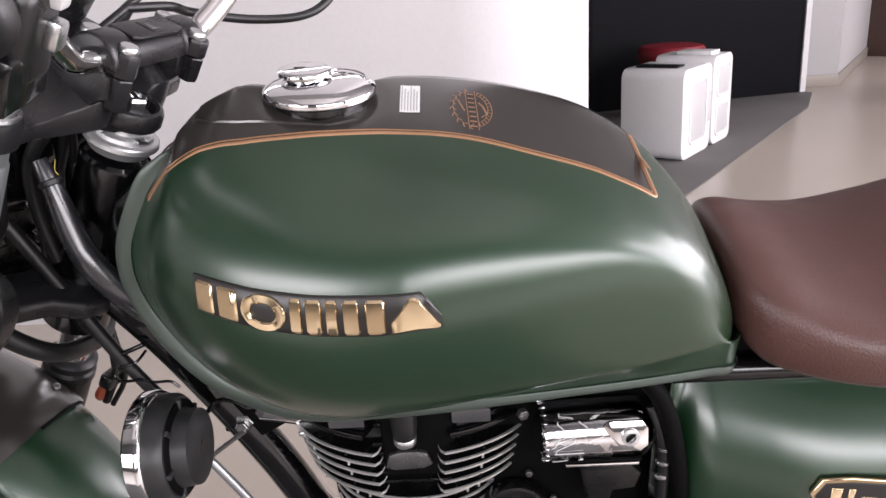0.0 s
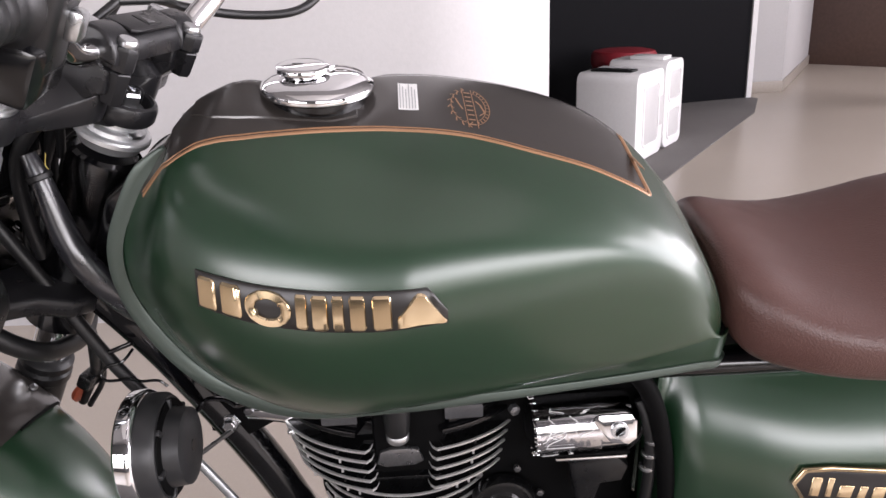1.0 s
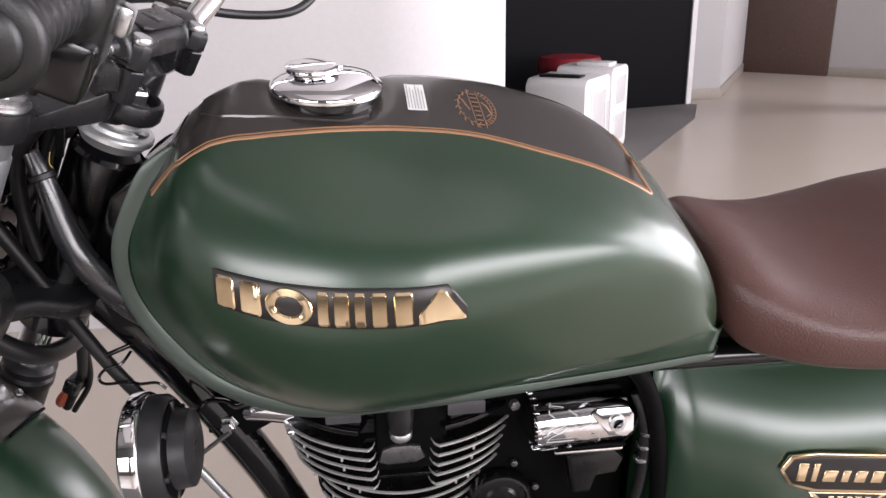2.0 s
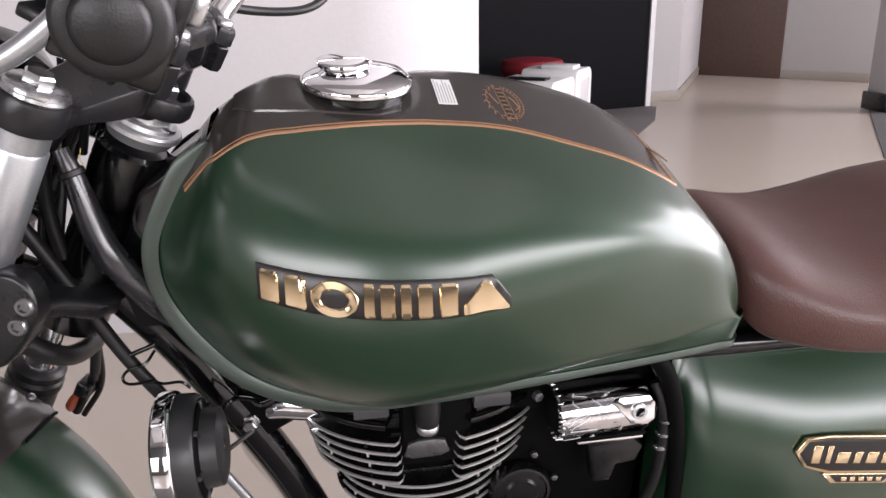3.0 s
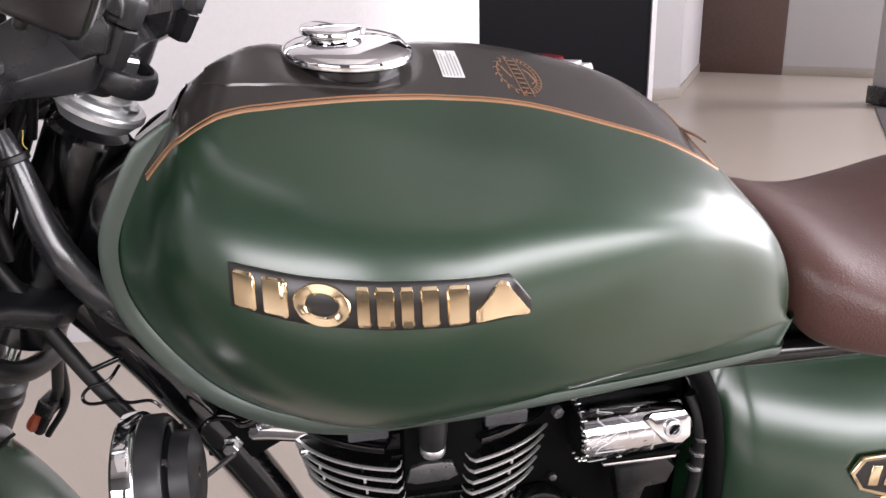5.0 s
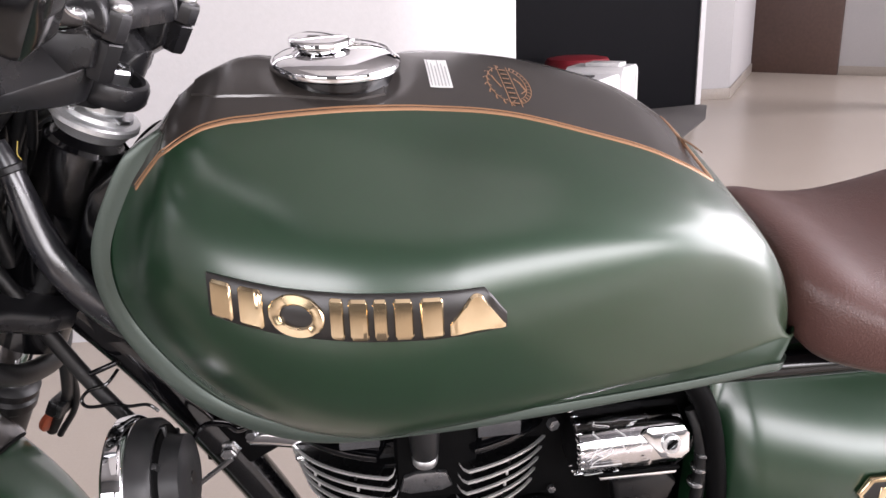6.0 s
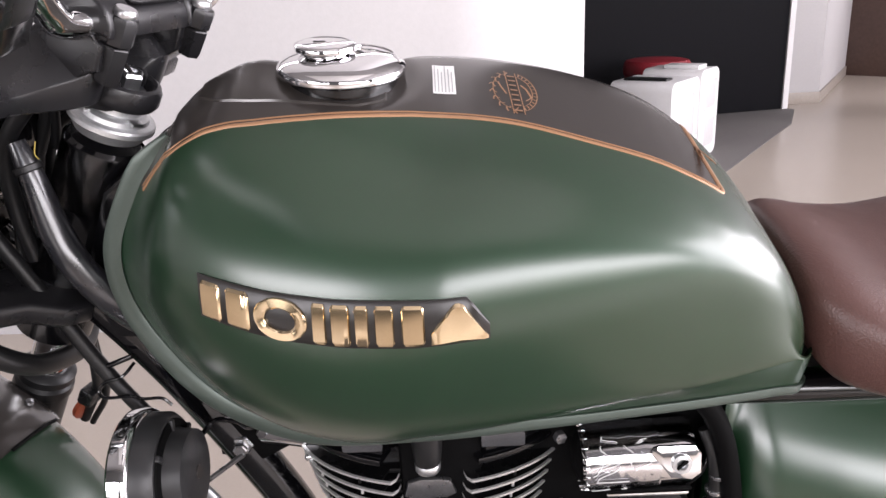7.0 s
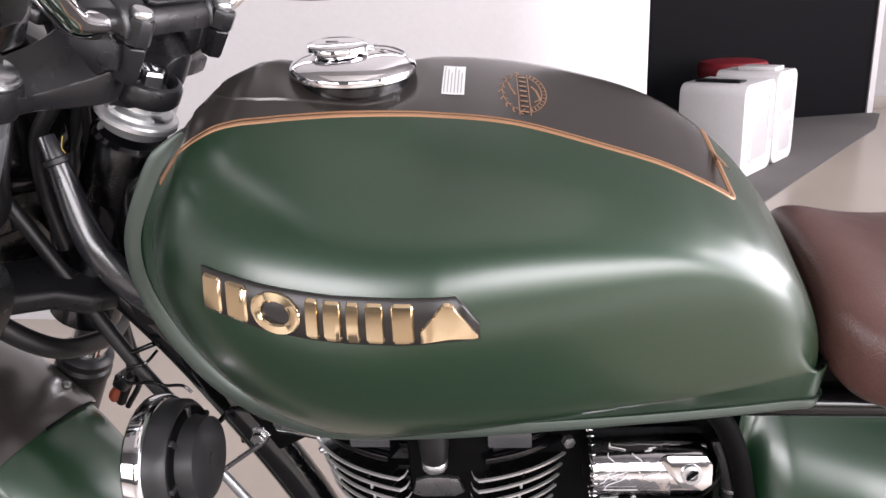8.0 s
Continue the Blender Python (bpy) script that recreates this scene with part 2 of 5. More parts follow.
# the near white wall, whose end is canted in two steps towards the side light
near_wall = prism([(-7, 3.0), (0.02, 2.62), (0.242, 2.69), (0.485, 2.95), (0.485, 3.10), (-7, 3.10)], 4.2, 0)
tagged(part("wall_near", near_wall, WALL_WHITE), "white painted wall with a canted end", "wall", kind="structure")
slab("wall_dark", (1.0, 6.46), (2.93, 6.96), 0, 4.2, 0.10, WALL_BLACK, "charcoal black display wall standing on the carpet")
slab("trim", (2.935, 6.945), (2.985, 6.958), 0.0, 4.2, 0.12, WHITE_GLOSS, "narrow white edge trim of the dark display wall", "trim")
slab("wall_dark_return", (1.0, 9.9), (1.0, 6.45), 0, 4.2, 0.10, WALL_BLACK, "charcoal side of the display wall")
slab("wall_pier", (3.00, 7.22), (3.375, 7.245), 0, 4.2, 0.2, WALL_WHITE, "white painted end of a wall pier")
slab("wall_passage", (3.38, 7.25), (4.62, 9.26), 0, 4.2, 0.2, WALL_WHITE, "white painted passage wall")
slab("wall_end", (5.285, 8.58), (8.0, 6.0), 0, 4.2, 0.2, WALL_WHITE, "white painted end wall beside the brown door")
slab("wall_over_door", (4.62, 9.26), (5.285, 8.58), 2.15, 4.2, 0.2, WALL_WHITE, "white painted wall above the door")
slab("baseboard", (3.00, 7.208), (3.39, 7.233), 0, 0.1, 0.012, SKIRT, "taupe tile skirting along the pier", "baseboard")
slab("baseboard", (3.392, 7.238), (4.632, 9.25), 0, 0.1, 0.010, SKIRT, "taupe tile skirting along the passage wall", "baseboard")
slab("baseboard", (5.285, 8.568), (7.99, 5.99), 0, 0.1, 0.010, SKIRT, "taupe tile skirting along the end wall", "baseboard")
door = tagged(new("door_1"), "closed dark brown veneered door", "door", kind="structure")
dd = Vector((0.80, -0.82)).normalized()
door_m = Matrix(((dd.x, dd.y, 0, 4.952), (dd.y, -dd.x, 0, 8.92), (0, 0, 1, 1.07), (0, 0, 0, 1)))
part("door_leaf", block((0.945, 0.05, 2.14), 0.003, door_m), DOOR_BROWN, door)
part("door_frame", block((0.96, 0.09, 0.03), 0.003, door_m @ Matrix.Translation((0, 0.04, 1.075))), DOOR_BROWN, door)

# closing walls round and behind the camera
slab("wall_west", (-7, -3.3), (-7, 12), 0, 4.2, -0.2, WALL_WHITE, "white painted side wall of the showroom")
slab("wall_north", (-7, 12), (8, 12), 0, 4.2, 0.2, WALL_WHITE, "white painted rear wall of the showroom")
for name, x0, x1, z0, z1 in (("wall_south", -7, 5.8, 0, 0.5), ("wall_south_head", -7, 5.8, 2.25, 4.2), ("wall_south_left", -7, -5.1, 0.5, 2.25), ("wall_south_pier", -1.2, 0.0, 0.5, 2.25), ("wall_south_right", 4.9, 5.8, 0.5, 2.25)):
    slab(name, (x1, -3.3), (x0, -3.3), z0, z1, 0.2, WALL_GREY, "dark grey shop-front wall with a glazed band")
for name, y0, y1, z0, z1 in (("wall_east", -3.3, 3.6, 0, 0.16), ("wall_east_head", -3.3, 3.6, 4.0, 4.2), ("wall_east_left", 3.0, 3.6, 0.16, 4.0), ("wall_east_right", -3.3, -2.4, 0.16, 4.0)):
    slab(name, (5.8, y1), (5.8, y0), z0, z1, -0.2, WALL_GREY, "dark grey side wall with a tall glazed opening")
slab("wall_east_return", (5.8, 3.6), (8.0, 3.6), 0, 4.2, -0.2, WALL_WHITE, "white painted return of the side wall")
for name, y0, y1, z0, z1 in (("wall_far_east", 3.6, 12, 0, 1.0), ("wall_far_east_head", 3.6, 12, 3.6, 4.2), ("wall_far_east_left", 6.2, 12, 1.0, 3.6)):
    slab(name, (8.0, y1), (8.0, y0), z0, z1, -0.2, WALL_WHITE, "white painted far side wall, unseen, with an added opening")


def glazed(name, m, w, h, panes):
    win = tagged(new(name), "grey framed showroom glazing with clear panes", "window", kind="structure")
    for k in range(panes + 1):
        part("mullion", block((0.06, 0.08, h), 0.004, m @ Matrix.Translation((-w / 2 + w * k / panes, 0, 0))), FRAME_GREY, win)
    for z in (-h / 2, h / 2):
        part("rail", block((w, 0.08, 0.06), 0.004, m @ Matrix.Translation((0, 0, z))), FRAME_GREY, win)
    for k in range(panes):
        p = part("pane", block((w / panes - 0.06, 0.006, h - 0.06), 0, m @ Matrix.Translation((-w / 2 + w * (k + 0.5) / panes, 0.01, 0))), GLASS, win)
        p.visible_shadow = False
    return win


glazed("window_1", Matrix.Translation((-3.15, -3.4, 1.375)), 3.9, 1.75, 3)
glazed("window_2", Matrix.Translation((2.45, -3.4, 1.375)), 4.9, 1.75, 4)
# unseen glazing made up to go with the far fill lamp
glazed("far_fill_window", pose(8.1, 4.95, 2.3, 0, 0, 90), 2.5, 2.6, 2)
glazed("window_3", pose(5.9, 0.3, 2.08, 0, 0, 90), 5.4, 3.84, 4)


# ---- the motorcycle, leaning on its side stand ----
LEAN_ANGLE, FOOT_Y = 10.0, 0.9629
bike = tagged(new("motorcycle"), "matte green retro motorcycle with a brown seat, on its side stand", "motorcycle")
bike.matrix_world = pose(0, FOOT_Y, 0, LEAN_ANGLE)

# stations of the tank from nose to tail: crown on the centre line, widest point, seam edge (x, half width, height)
TANK = [
    ((-0.2354, 0.0, 1.0045), (-0.2400, 0.0230, 0.9985), (-0.2460, 0.0330, 0.9910)),
    ((-0.2223, 0.0, 1.0136), (-0.2530, 0.0830, 0.9620), (-0.2765, 0.0380, 0.9525)),
    ((-0.2057, 0.0, 1.0220), (-0.2457, 0.1180, 0.9367), (-0.3001, 0.0440, 0.8943)),
    ((-0.1808, 0.0, 1.0293), (-0.2134, 0.1520, 0.9060), (-0.2875, 0.0510, 0.8329)),
    ((-0.1390, 0.0, 1.0290), (-0.1559, 0.1786, 0.8950), (-0.2317, 0.0754, 0.7744)),
    ((-0.0785, 0.0, 1.0267), (-0.0883, 0.1860, 0.8890), (-0.1560, 0.1080, 0.7598)),
    ((-0.0070, 0.0, 1.0197), (-0.0119, 0.1800, 0.8900), (-0.0634, 0.1275, 0.7708)),
    ((0.0688, 0.0, 1.0008), (0.0673, 0.1680, 0.8930), (0.0430, 0.1289, 0.7789)),
    ((0.1430, 0.0, 0.9707), (0.1450, 0.1480, 0.8900), (0.1494, 0.1197, 0.7818)),
    ((0.2020, 0.0, 0.9221), (0.2065, 0.1310, 0.8600), (0.2215, 0.1064, 0.7804)),
    ((0.2440, 0.0, 0.8593), (0.2390, 0.1080, 0.8060), (0.2500, 0.0945, 0.7755)),
    ((0.2640, 0.0, 0.7901), (0.2565, 0.0593, 0.7750), (0.2640, 0.0524, 0.7670)),
]
NS, NR, SPLIT = 177, 52, 20
TANK_S = spline([sum(map(list, s), []) for s in TANK], NS)
# where the pinstripe runs: (station, share of the way from crown to seam)
STRIPE_LINE = spline([(0.94, 0.90), (0.78, 0.85), (0.71, 0.80), (0.66, 0.75), (0.63, 0.70), (0.62, 0.65), (0.622, 0.60), (0.635, 0.56), (0.67, 0.52), (0.72, 0.48), (0.79, 0.44), (0.91, 0.40), (1.07, 0.36), (1.22, 0.33), (1.37, 0.30), (1.63, 0.26), (2.02, 0.22), (2.31, 0.20), (2.78, 0.181), (3.25, 0.171), (3.75, 0.162), (4.5, 0.154), (5.2, 0.155), (5.62, 0.160), (6.31, 0.168), (6.94, 0.184), (7.62, 0.200), (8.0, 0.208), (8.42, 0.208)], 260)
TURN = int(np.argmin(STRIPE_LINE[:, 0]))
STRIPE = np.interp(np.arange(NS) * 11 / (NS - 1), STRIPE_LINE[TURN:, 0], STRIPE_LINE[TURN:, 1])
# under the turn of the stripe at the nose the panel goes on as a narrow sliver
SLIVER = np.interp(np.arange(NS) * 11 / (NS - 1), STRIPE_LINE[TURN::-1, 0], STRIPE_LINE[TURN::-1, 1], left=0.0, right=2.0)
PANEL_END = 136


def raw_point(i, r):
    """The tank's left half before smoothing, at station i and share r of the way from crown to seam."""
    i = min(max(i, 0), NS - 1)
    k = int(i)
    row = TANK_S[k] if k == i else TANK_S[k] * (1 - i + k) + TANK_S[min(k + 1, NS - 1)] * (i - k)
    t, m, e = row[:3], row[3:6], row[6:]
    station = i * 11 / (NS - 1)
    soft = min(1.0, max(0.0, (2.3 - station) / 1.3))
    soft = soft * soft * (3 - 2 * soft) * min(1.0, max(0.0, (r - 0.40) / 0.25))
    full = flank_point(t, m, e, r, i)
    if soft <= 0:
        return full
    # towards the nose the section becomes one round bow
    t, m, e = t.copy(), m * np.array((1, -1, 1)), e * np.array((1, -1, 1))
    mid = 1.03 * m - 0.015 * (t + e)
    c = 2 * mid - 0.5 * (t + e)
    bow = t * (1 - r) ** 2 + c * 2 * r * (1 - r) + e * r * r
    return full * (1 - soft) + bow * soft


CROWN_P, CROWN_V = 1.6, 0.05


def crown_shift(f):
    """Behind the filler cap the crown stands to the right of the middle; the shift fades out at nose and tail."""
    k, g = min(1.0, max(0.0, (f * 11 - 4.3) / 1.4)), min(1.0, max(0.0, f * 11 / 2.0))
    return (0.012 * g + (CROWN_V - 0.012) * k * k * (3 - 2 * k)) * min(1.0, max(0.0, (11 - f * 11) / 3.0))


def upper(a, p):
    """Shares of width and height of the upper section: a ridged crown that fills out towards the widest point."""
    k = min(1.0, max(0.0, (a - 0.25) / 1.0))
    p = CROWN_P + (p - CROWN_P) * k * k * (3 - 2 * k)
    return math.sin(a) ** (2 / p), math.cos(a) ** (2 / p)


def flank_point(t, m, e, r, i):
    f = i / (NS - 1)
    p = 1.9 + 0.95 * min(1, max(0, (f - 0.45) / 0.33))
    if r <= 0.5:
        a = r * math.pi
        s, c = upper(a, p)
        shift = crown_shift(f)
        return np.array((t[0] + (m[0] - t[0]) * math.sin(a) ** 2, shift - (m[1] + shift) * s, m[2] + (t[2] + LIFT[int(i)] - m[2]) * c))
    a = (r - 0.5) * math.pi
    x = m[0] + (e[0] - m[0]) * (0.6 * math.sin(a) + 0.4 * (1 - math.cos(a)))
    round_v, round_w = e[1] + (m[1] - e[1]) * math.cos(a), m[2] - (m[2] - e[2]) * math.sin(a)
    # towards the tail the flank ends in a crease, with a facet turned under to the seam
    k = min(1.0, max(0.0, (f * 11 - 5.6) / 2.0)) * min(1.0, max(0.0, (10.9 - f * 11) / 0.7))
    k = k * k * (3 - 2 * k)
    if k <= 0:
        return np.array((x, -round_v, round_w))
    h = 0.004 + 0.036 * min(1.0, max(0.0, (f * 11 - 5.6) / 3.6))
    cv, cw = min(m[1] - 0.002, e[1] + 0.003 + 0.015 * min(1.0, max(0.0, (f * 11 - 5.6) / 2.4))), e[2] + h
    u = (r - 0.5) / 0.40
    v, w = (m[1] - (m[1] - cv) * u ** 1.7, m[2] - (m[2] - cw) * math.sin(u * math.pi / 2) ** 0.9) if u < 1 else (cv + (e[1] - cv) * (r - 0.9) / 0.1, cw + (e[2] - cw) * (r - 0.9) / 0.1)
    return np.array((x, -(round_v + (v - round_v) * k), round_w + (w - round_w) * k))


def crown_lift(row, i):
    """The height by which the shifted crown fills the same outline as an oval about the middle."""
    p, shift = 1.9 + 0.95 * min(1, max(0, (i / (NS - 1) - 0.45) / 0.33)), crown_shift(i / (NS - 1))
    m, top = row[4], row[2] - row[5]
    arc = np.linspace(0.02, math.pi / 2, 90)
    reach = max(m * math.sin(a) ** (2 / p) * 0.33 + top * math.cos(a) ** (2 / p) * 0.944 for a in arc)
    lo, hi = 0.5, 1.3
    for _ in range(24):
        h = (lo + hi) / 2
        ridge = max((shift + (m - shift) * s) * 0.33 + h * top * c * 0.944 for s, c in (upper(a, p) for a in arc))
        lo, hi = (h, hi) if ridge < reach else (lo, h)
    return (h - 1) * top


LIFT = [crown_lift(row, i) for i, row in enumerate(TANK_S)]


# the nose is rubbed smooth, its edges held
NG = 120
GRID = np.array([[raw_point(i, j / NG) for j in range(NG + 1)] for i in range(NS)])
hold = np.array([[min(1.0, max(0.0, (5.6 - i * 11 / (NS - 1)) / 2.4)) * min(1.0, (NG - j) / 6) for j in range(1, NG)] for i in range(1, NS - 1)])[:, :, None]
for _ in range(80):
    GRID[0, 1:-1] += 0.5 * (0.5 * (GRID[0, :-2] + GRID[0, 2:]) - GRID[0, 1:-1])
for _ in range(520):
    mean = 0.28 * (GRID[:-2, 1:-1] + GRID[2:, 1:-1]) + 0.22 * (GRID[1:-1, :-2] + GRID[1:-1, 2:])
    GRID[1:-1, 1:-1] += 0.8 * hold * (mean - GRID[1:-1, 1:-1])
# and the crease towards the tail is rounded over
for _ in range(30):
    GRID[88:, 96:116] += 0.4 * (0.5 * (GRID[88:, 95:115] + GRID[88:, 97:117]) - GRID[88:, 96:116])


def tank_point(i, r):
    """A point of the tank's left half at station i, at share r of the way from crown to seam."""
    i, j = min(max(i, 0), NS - 1.001), min(max(r, 0), 0.99999) * NG
    k, n = int(i), int(j)
    p = GRID[k, n] * (1 - j + n) + GRID[k, n + 1] * (j - n)
    q = GRID[k + 1, n] * (1 - j + n) + GRID[k + 1, n + 1] * (j - n)
    return p * (1 - i + k) + q * (i - k)


def tank_normal(i, r):
    a = tank_point(i + 0.3, r) - tank_point(i - 0.3, r)
    b = tank_point(i, min(1, r + 0.01)) - tank_point(i, max(0, r - 0.01))
    n = np.cross(a, b)
    n /= np.linalg.norm(n) + 1e-12
    return n if n @ (tank_point(i, r) - np.array((0, 0, 0.88))) > 0 else -n


def share(i, j):
    cut = min(STRIPE[i], 0.985)
    return cut * j / SPLIT if j <= SPLIT else cut + (1 - cut) * (j - SPLIT) / (NR - SPLIT)


def pocket(q):
    """Sinks the shallow dish round the filler cap."""
    d = math.hypot(q[0] + 0.114, q[1] - 0.006)
    return q - np.array((0, 0, 0.0040 * math.exp(-(d / 0.054) ** 8)))


left = [[pocket(tank_point(i, share(i, j))) for j in range(NR + 1)] for i in range(NS)]


def right_half(i, j):
    """The unseen right side, from the same crown out to an equal width."""
    p, shift = left[i][j].copy(), crown_shift(i / (NS - 1)) if share(i, j) < 0.5 else 0.0
    s = (shift - p[1]) / (TANK_S[i][4] + shift) if shift else 0.0
    p[1] = shift + (TANK_S[i][4] - shift) * s if shift else -p[1]
    return p


rows = [[right_half(i, j) for j in range(NR, 0, -1)] + left[i] for i in range(NS)]
bm, verts = sheet(rows)
bm.faces.ensure_lookup_table()
k = 0
for i in range(NS - 1):
    for j in range(2 * NR):
        jj = j - NR if j >= NR else NR - 1 - j
        mid = 0.25 * (share(i, jj) + share(i + 1, jj) + share(i, jj + 1) + share(i + 1, jj + 1))
        bm.faces[k].material_index = 1 if (jj < SPLIT and i < PANEL_END) or mid > 0.5 * (SLIVER[i] + SLIVER[i + 1]) else 0
        k += 1
for i in range(NS - 1):
    bm.faces.new((verts[i][0], verts[i][-1], verts[i + 1][-1], verts[i + 1][0])).material_index = 2
bm.faces.new(verts[-1]).material_index = 0
tank = part("fuel_tank", bm, [GREEN, PANEL, PLASTIC], bike, "matte green fuel tank with a dark bronze top panel", 60)

from mathutils.bvhtree import BVHTree

tank_bvh = BVHTree.FromPolygons([tuple(v.co) for v in tank.data.vertices], [tuple(p.vertices) for p in tank.data.polygons])


def on_side(x, w, off=0.0):
    """The point of the tank's left side at x and height w, and the outward normal there."""
    hit, n, _, _ = tank_bvh.ray_cast(Vector((x, -0.5, w)), Vector((0, 1, 0)))
    n = n if n.y < 0 else -n
    return hit + n * off


def on_top(x, v, off=0.0):
    hit, n, _, _ = tank_bvh.ray_cast(Vector((x, v, 1.3)), Vector((0, 0, -1)))
    n = n if n.z > 0 else -n
    return hit + n * off


# seam flange round both lower edges
for side in (-1, 1):
    edge = [np.array((r[6], side * r[7], r[8])) for r in TANK_S[0 if side < 0 else 7:NS - 11]]
    rows = []
    for i, p in enumerate(edge):
        t = edge[min(i + 1, len(edge) - 1)] - edge[max(i - 1, 0)]
        n = np.array((t[2], 0, -t[0]))
        n /= np.linalg.norm(n)
        if n @ (p - np.array((-0.02, 0, 0.88))) < 0:
            n = -n
        o = np.array((0, side, 0))
        w = 0.0100 - 0.0040 * min(1.0, max(0.0, (i - 90) / 30))
        w += 0.0045 * max(0.0, 1 - abs(i - 58) / 34)
        w *= math.sqrt(min(1.0, (i + 1.5) / 12))
        p = p - n * 0.003 * max(0.0, 1 - i / 10)
        w *= min(1.0, 0.6 + 0.4 * (len(edge) - 1 - i) / 8)
        lap = 0.002 + 0.0025 * min(1.0, max(0.0, (42 - i) / 18)) * min(1.0, i / 8) * (side < 0)
        rows.append([p - n * lap - o * 0.004, p - n * lap + o * (0.0025 + 1.25 * (lap - 0.002)), p + n * 0.002 + o * 0.0045, p + n * (w - 0.002) + o * 0.0045, p + n * w + o * 0.003, p + n * w - o * 0.003, p - o * 0.004])
    bm, v = sheet(rows, close_v=True)
    bm.faces.new(v[0])
    bm.faces.new(v[-1])
    # the right flange has its shade put into the colour: black instead of green
    part("tank_seam", bm, FLANGE if side < 0 else DULL_SHADE_BLACK, tank, "welded seam flange, its green lightened for sheen" if side < 0 else "right seam flange, blackened for its shaded inner side", 50)


def ribbon(path, width, off, aside=0.0):
    """A thin painted line on the tank along (station, share) pairs, set aside towards the crown."""
    rows = []
    for k, (i, r) in enumerate(path):
        a, b = path[max(k - 2, 0)], path[min(k + 2, len(path) - 1)]
        t = tank_point(*b) - tank_point(*a)
        n = tank_normal(i, r)
        s = np.cross(t / np.linalg.norm(t), n)
        s = s if s[2] > 0 or s[0] < -0.5 else -s
        rows.append([tank_point(i, r) + s * (aside + width * u) + n * off * (1 if abs(u) < 0.5 else -0.5) for u in (-0.5, -0.35, 0.35, 0.5)])
    # the bend round the nose is drawn in one easy sweep
    rows = np.array(rows)
    for _ in range(160):
        rows[1:150] += 0.5 * (0.5 * (rows[0:149] + rows[2:151]) - rows[1:150])
    return rows


def stripe_path(end):
    path = [(u * (NS - 1) / 11, r) for u, r in STRIPE_LINE if u * (NS - 1) / 11 < end - 1.2 and r < 0.90]
    r_end = path[-1][1]
    for k in range(1, 6):
        q = radians(18 * k)
        path.append((end - 1.2 + 1.2 * math.sin(q), r_end - 0.014 * (1 - math.cos(q))))
    path += [(end, r) for r in np.linspace(r_end - 0.020, 0.0, 12)]
    return path


# a broad line with a hairline beside it
for side in (-1, 1):
    for width, aside in ((0.0042, 0.0004), (0.0012, 0.0044)):
        rows = [[np.array((p[0], -side * p[1], p[2])) for p in row] for row in ribbon(stripe_path(PANEL_END), width, 0.0007, aside)]
        part("pinstripe", sheet(rows)[0], COPPER, tank, "copper coloured pinstripe", 80)

# raised platform of the top panel, in which the filler cap sits
def platform_row(x, lift, spread):
    near = float(np.interp(x, (-0.222, -0.205, -0.18, -0.15, -0.10, -0.078), (-0.016, -0.030, -0.038, -0.043, -0.044, -0.034)))
    return [on_top(x, v, lift) for v in np.linspace(near - spread, 0.056 + spread, 26)]


ends = [(-0.2235, -0.001, 0.0)], [(-0.0765, -0.001, 0.0)]
body = [(x, 0.0014, -0.0020) for x in np.linspace(-0.2215, -0.0785, 34)]
rows = []
for x, lift, spread in [*ends[0], *body, *ends[1]]:
    low, high = platform_row(x, -0.001, 0.0), platform_row(x, lift, spread)
    rows.append([low[0], *high, low[-1]])
part("panel_platform", sheet(rows)[0], PANEL, tank, "raised dark bronze platform round the cap", 35)

# filler cap
CAP = Matrix.Translation((-0.114, 0.006, 1.0098)) @ pose(0, 0, 0, 0, 2.0, 0)
cap = part("filler_cap", lathe([(0.041, 0.010), (0.047, 0.0105), (0.0505, 0.013), (0.0510, 0.016), (0.0500, 0.0188), (0.046, 0.0212), (0.040, 0.0235), (0.030, 0.0255), (0.018, 0.0265), (0.002, 0.0268)], 64, CAP), CHROME, tank, "polished chrome filler cap")
part("cap_collar", lathe([(0.047, -0.012), (0.049, -0.002), (0.0445, 0.001), (0.0445, 0.0115), (0.040, 0.012)], 48, CAP), GLOSS_BLACK, tank, "black collar under the cap")
knob = CAP @ Matrix.Translation((-0.012, 0.004, -0.0006))
part("key_cover", lathe([(0.0185, 0.016), (0.0180, 0.0275), (0.0190, 0.0285), (0.0230, 0.0290), (0.0240, 0.0300), (0.0240, 0.0332), (0.0230, 0.0344), (0.019, 0.0352), (0.002, 0.0356)], 48, knob), CHROME, cap, "raised chrome key cover")
part("key_slot", prism(rounded(0.010, 0.0024, 0.0011), 0.0006, 0, knob @ Matrix.Translation((-0.004, 0, 0.0354))), BADGE_BLACK, cap)
for x, sx in ((0.030, 1),):
    part("cap_hinge", tube([(-0.116 + 0.004, 0.018, 1.0375), (-0.116 + 0.022, 0.030, 1.0365), (-0.116 + 0.041, 0.022, 1.0330), (-0.116 + 0.049, 0.002, 1.0290)], 0.0011, 24, 8), CHROME, cap)


def draped(x0, x1, v0, v1, off, nx=8, nv=16, bm=None):
    return sheet([[on_top(x, v, off) for v in np.linspace(v0, v1, nv)] for x in np.linspace(x0, x1, nx)], bm=bm)[0]


# white caution label behind the cap; its lines of small print are unreadable bars
label_plate = part("caution_label", draped(-0.0420, -0.0243, -0.0180, 0.0285, 0.0005), LABEL_WHITE, tank, "small white printed caution label", 80)
bm = bmesh.new()
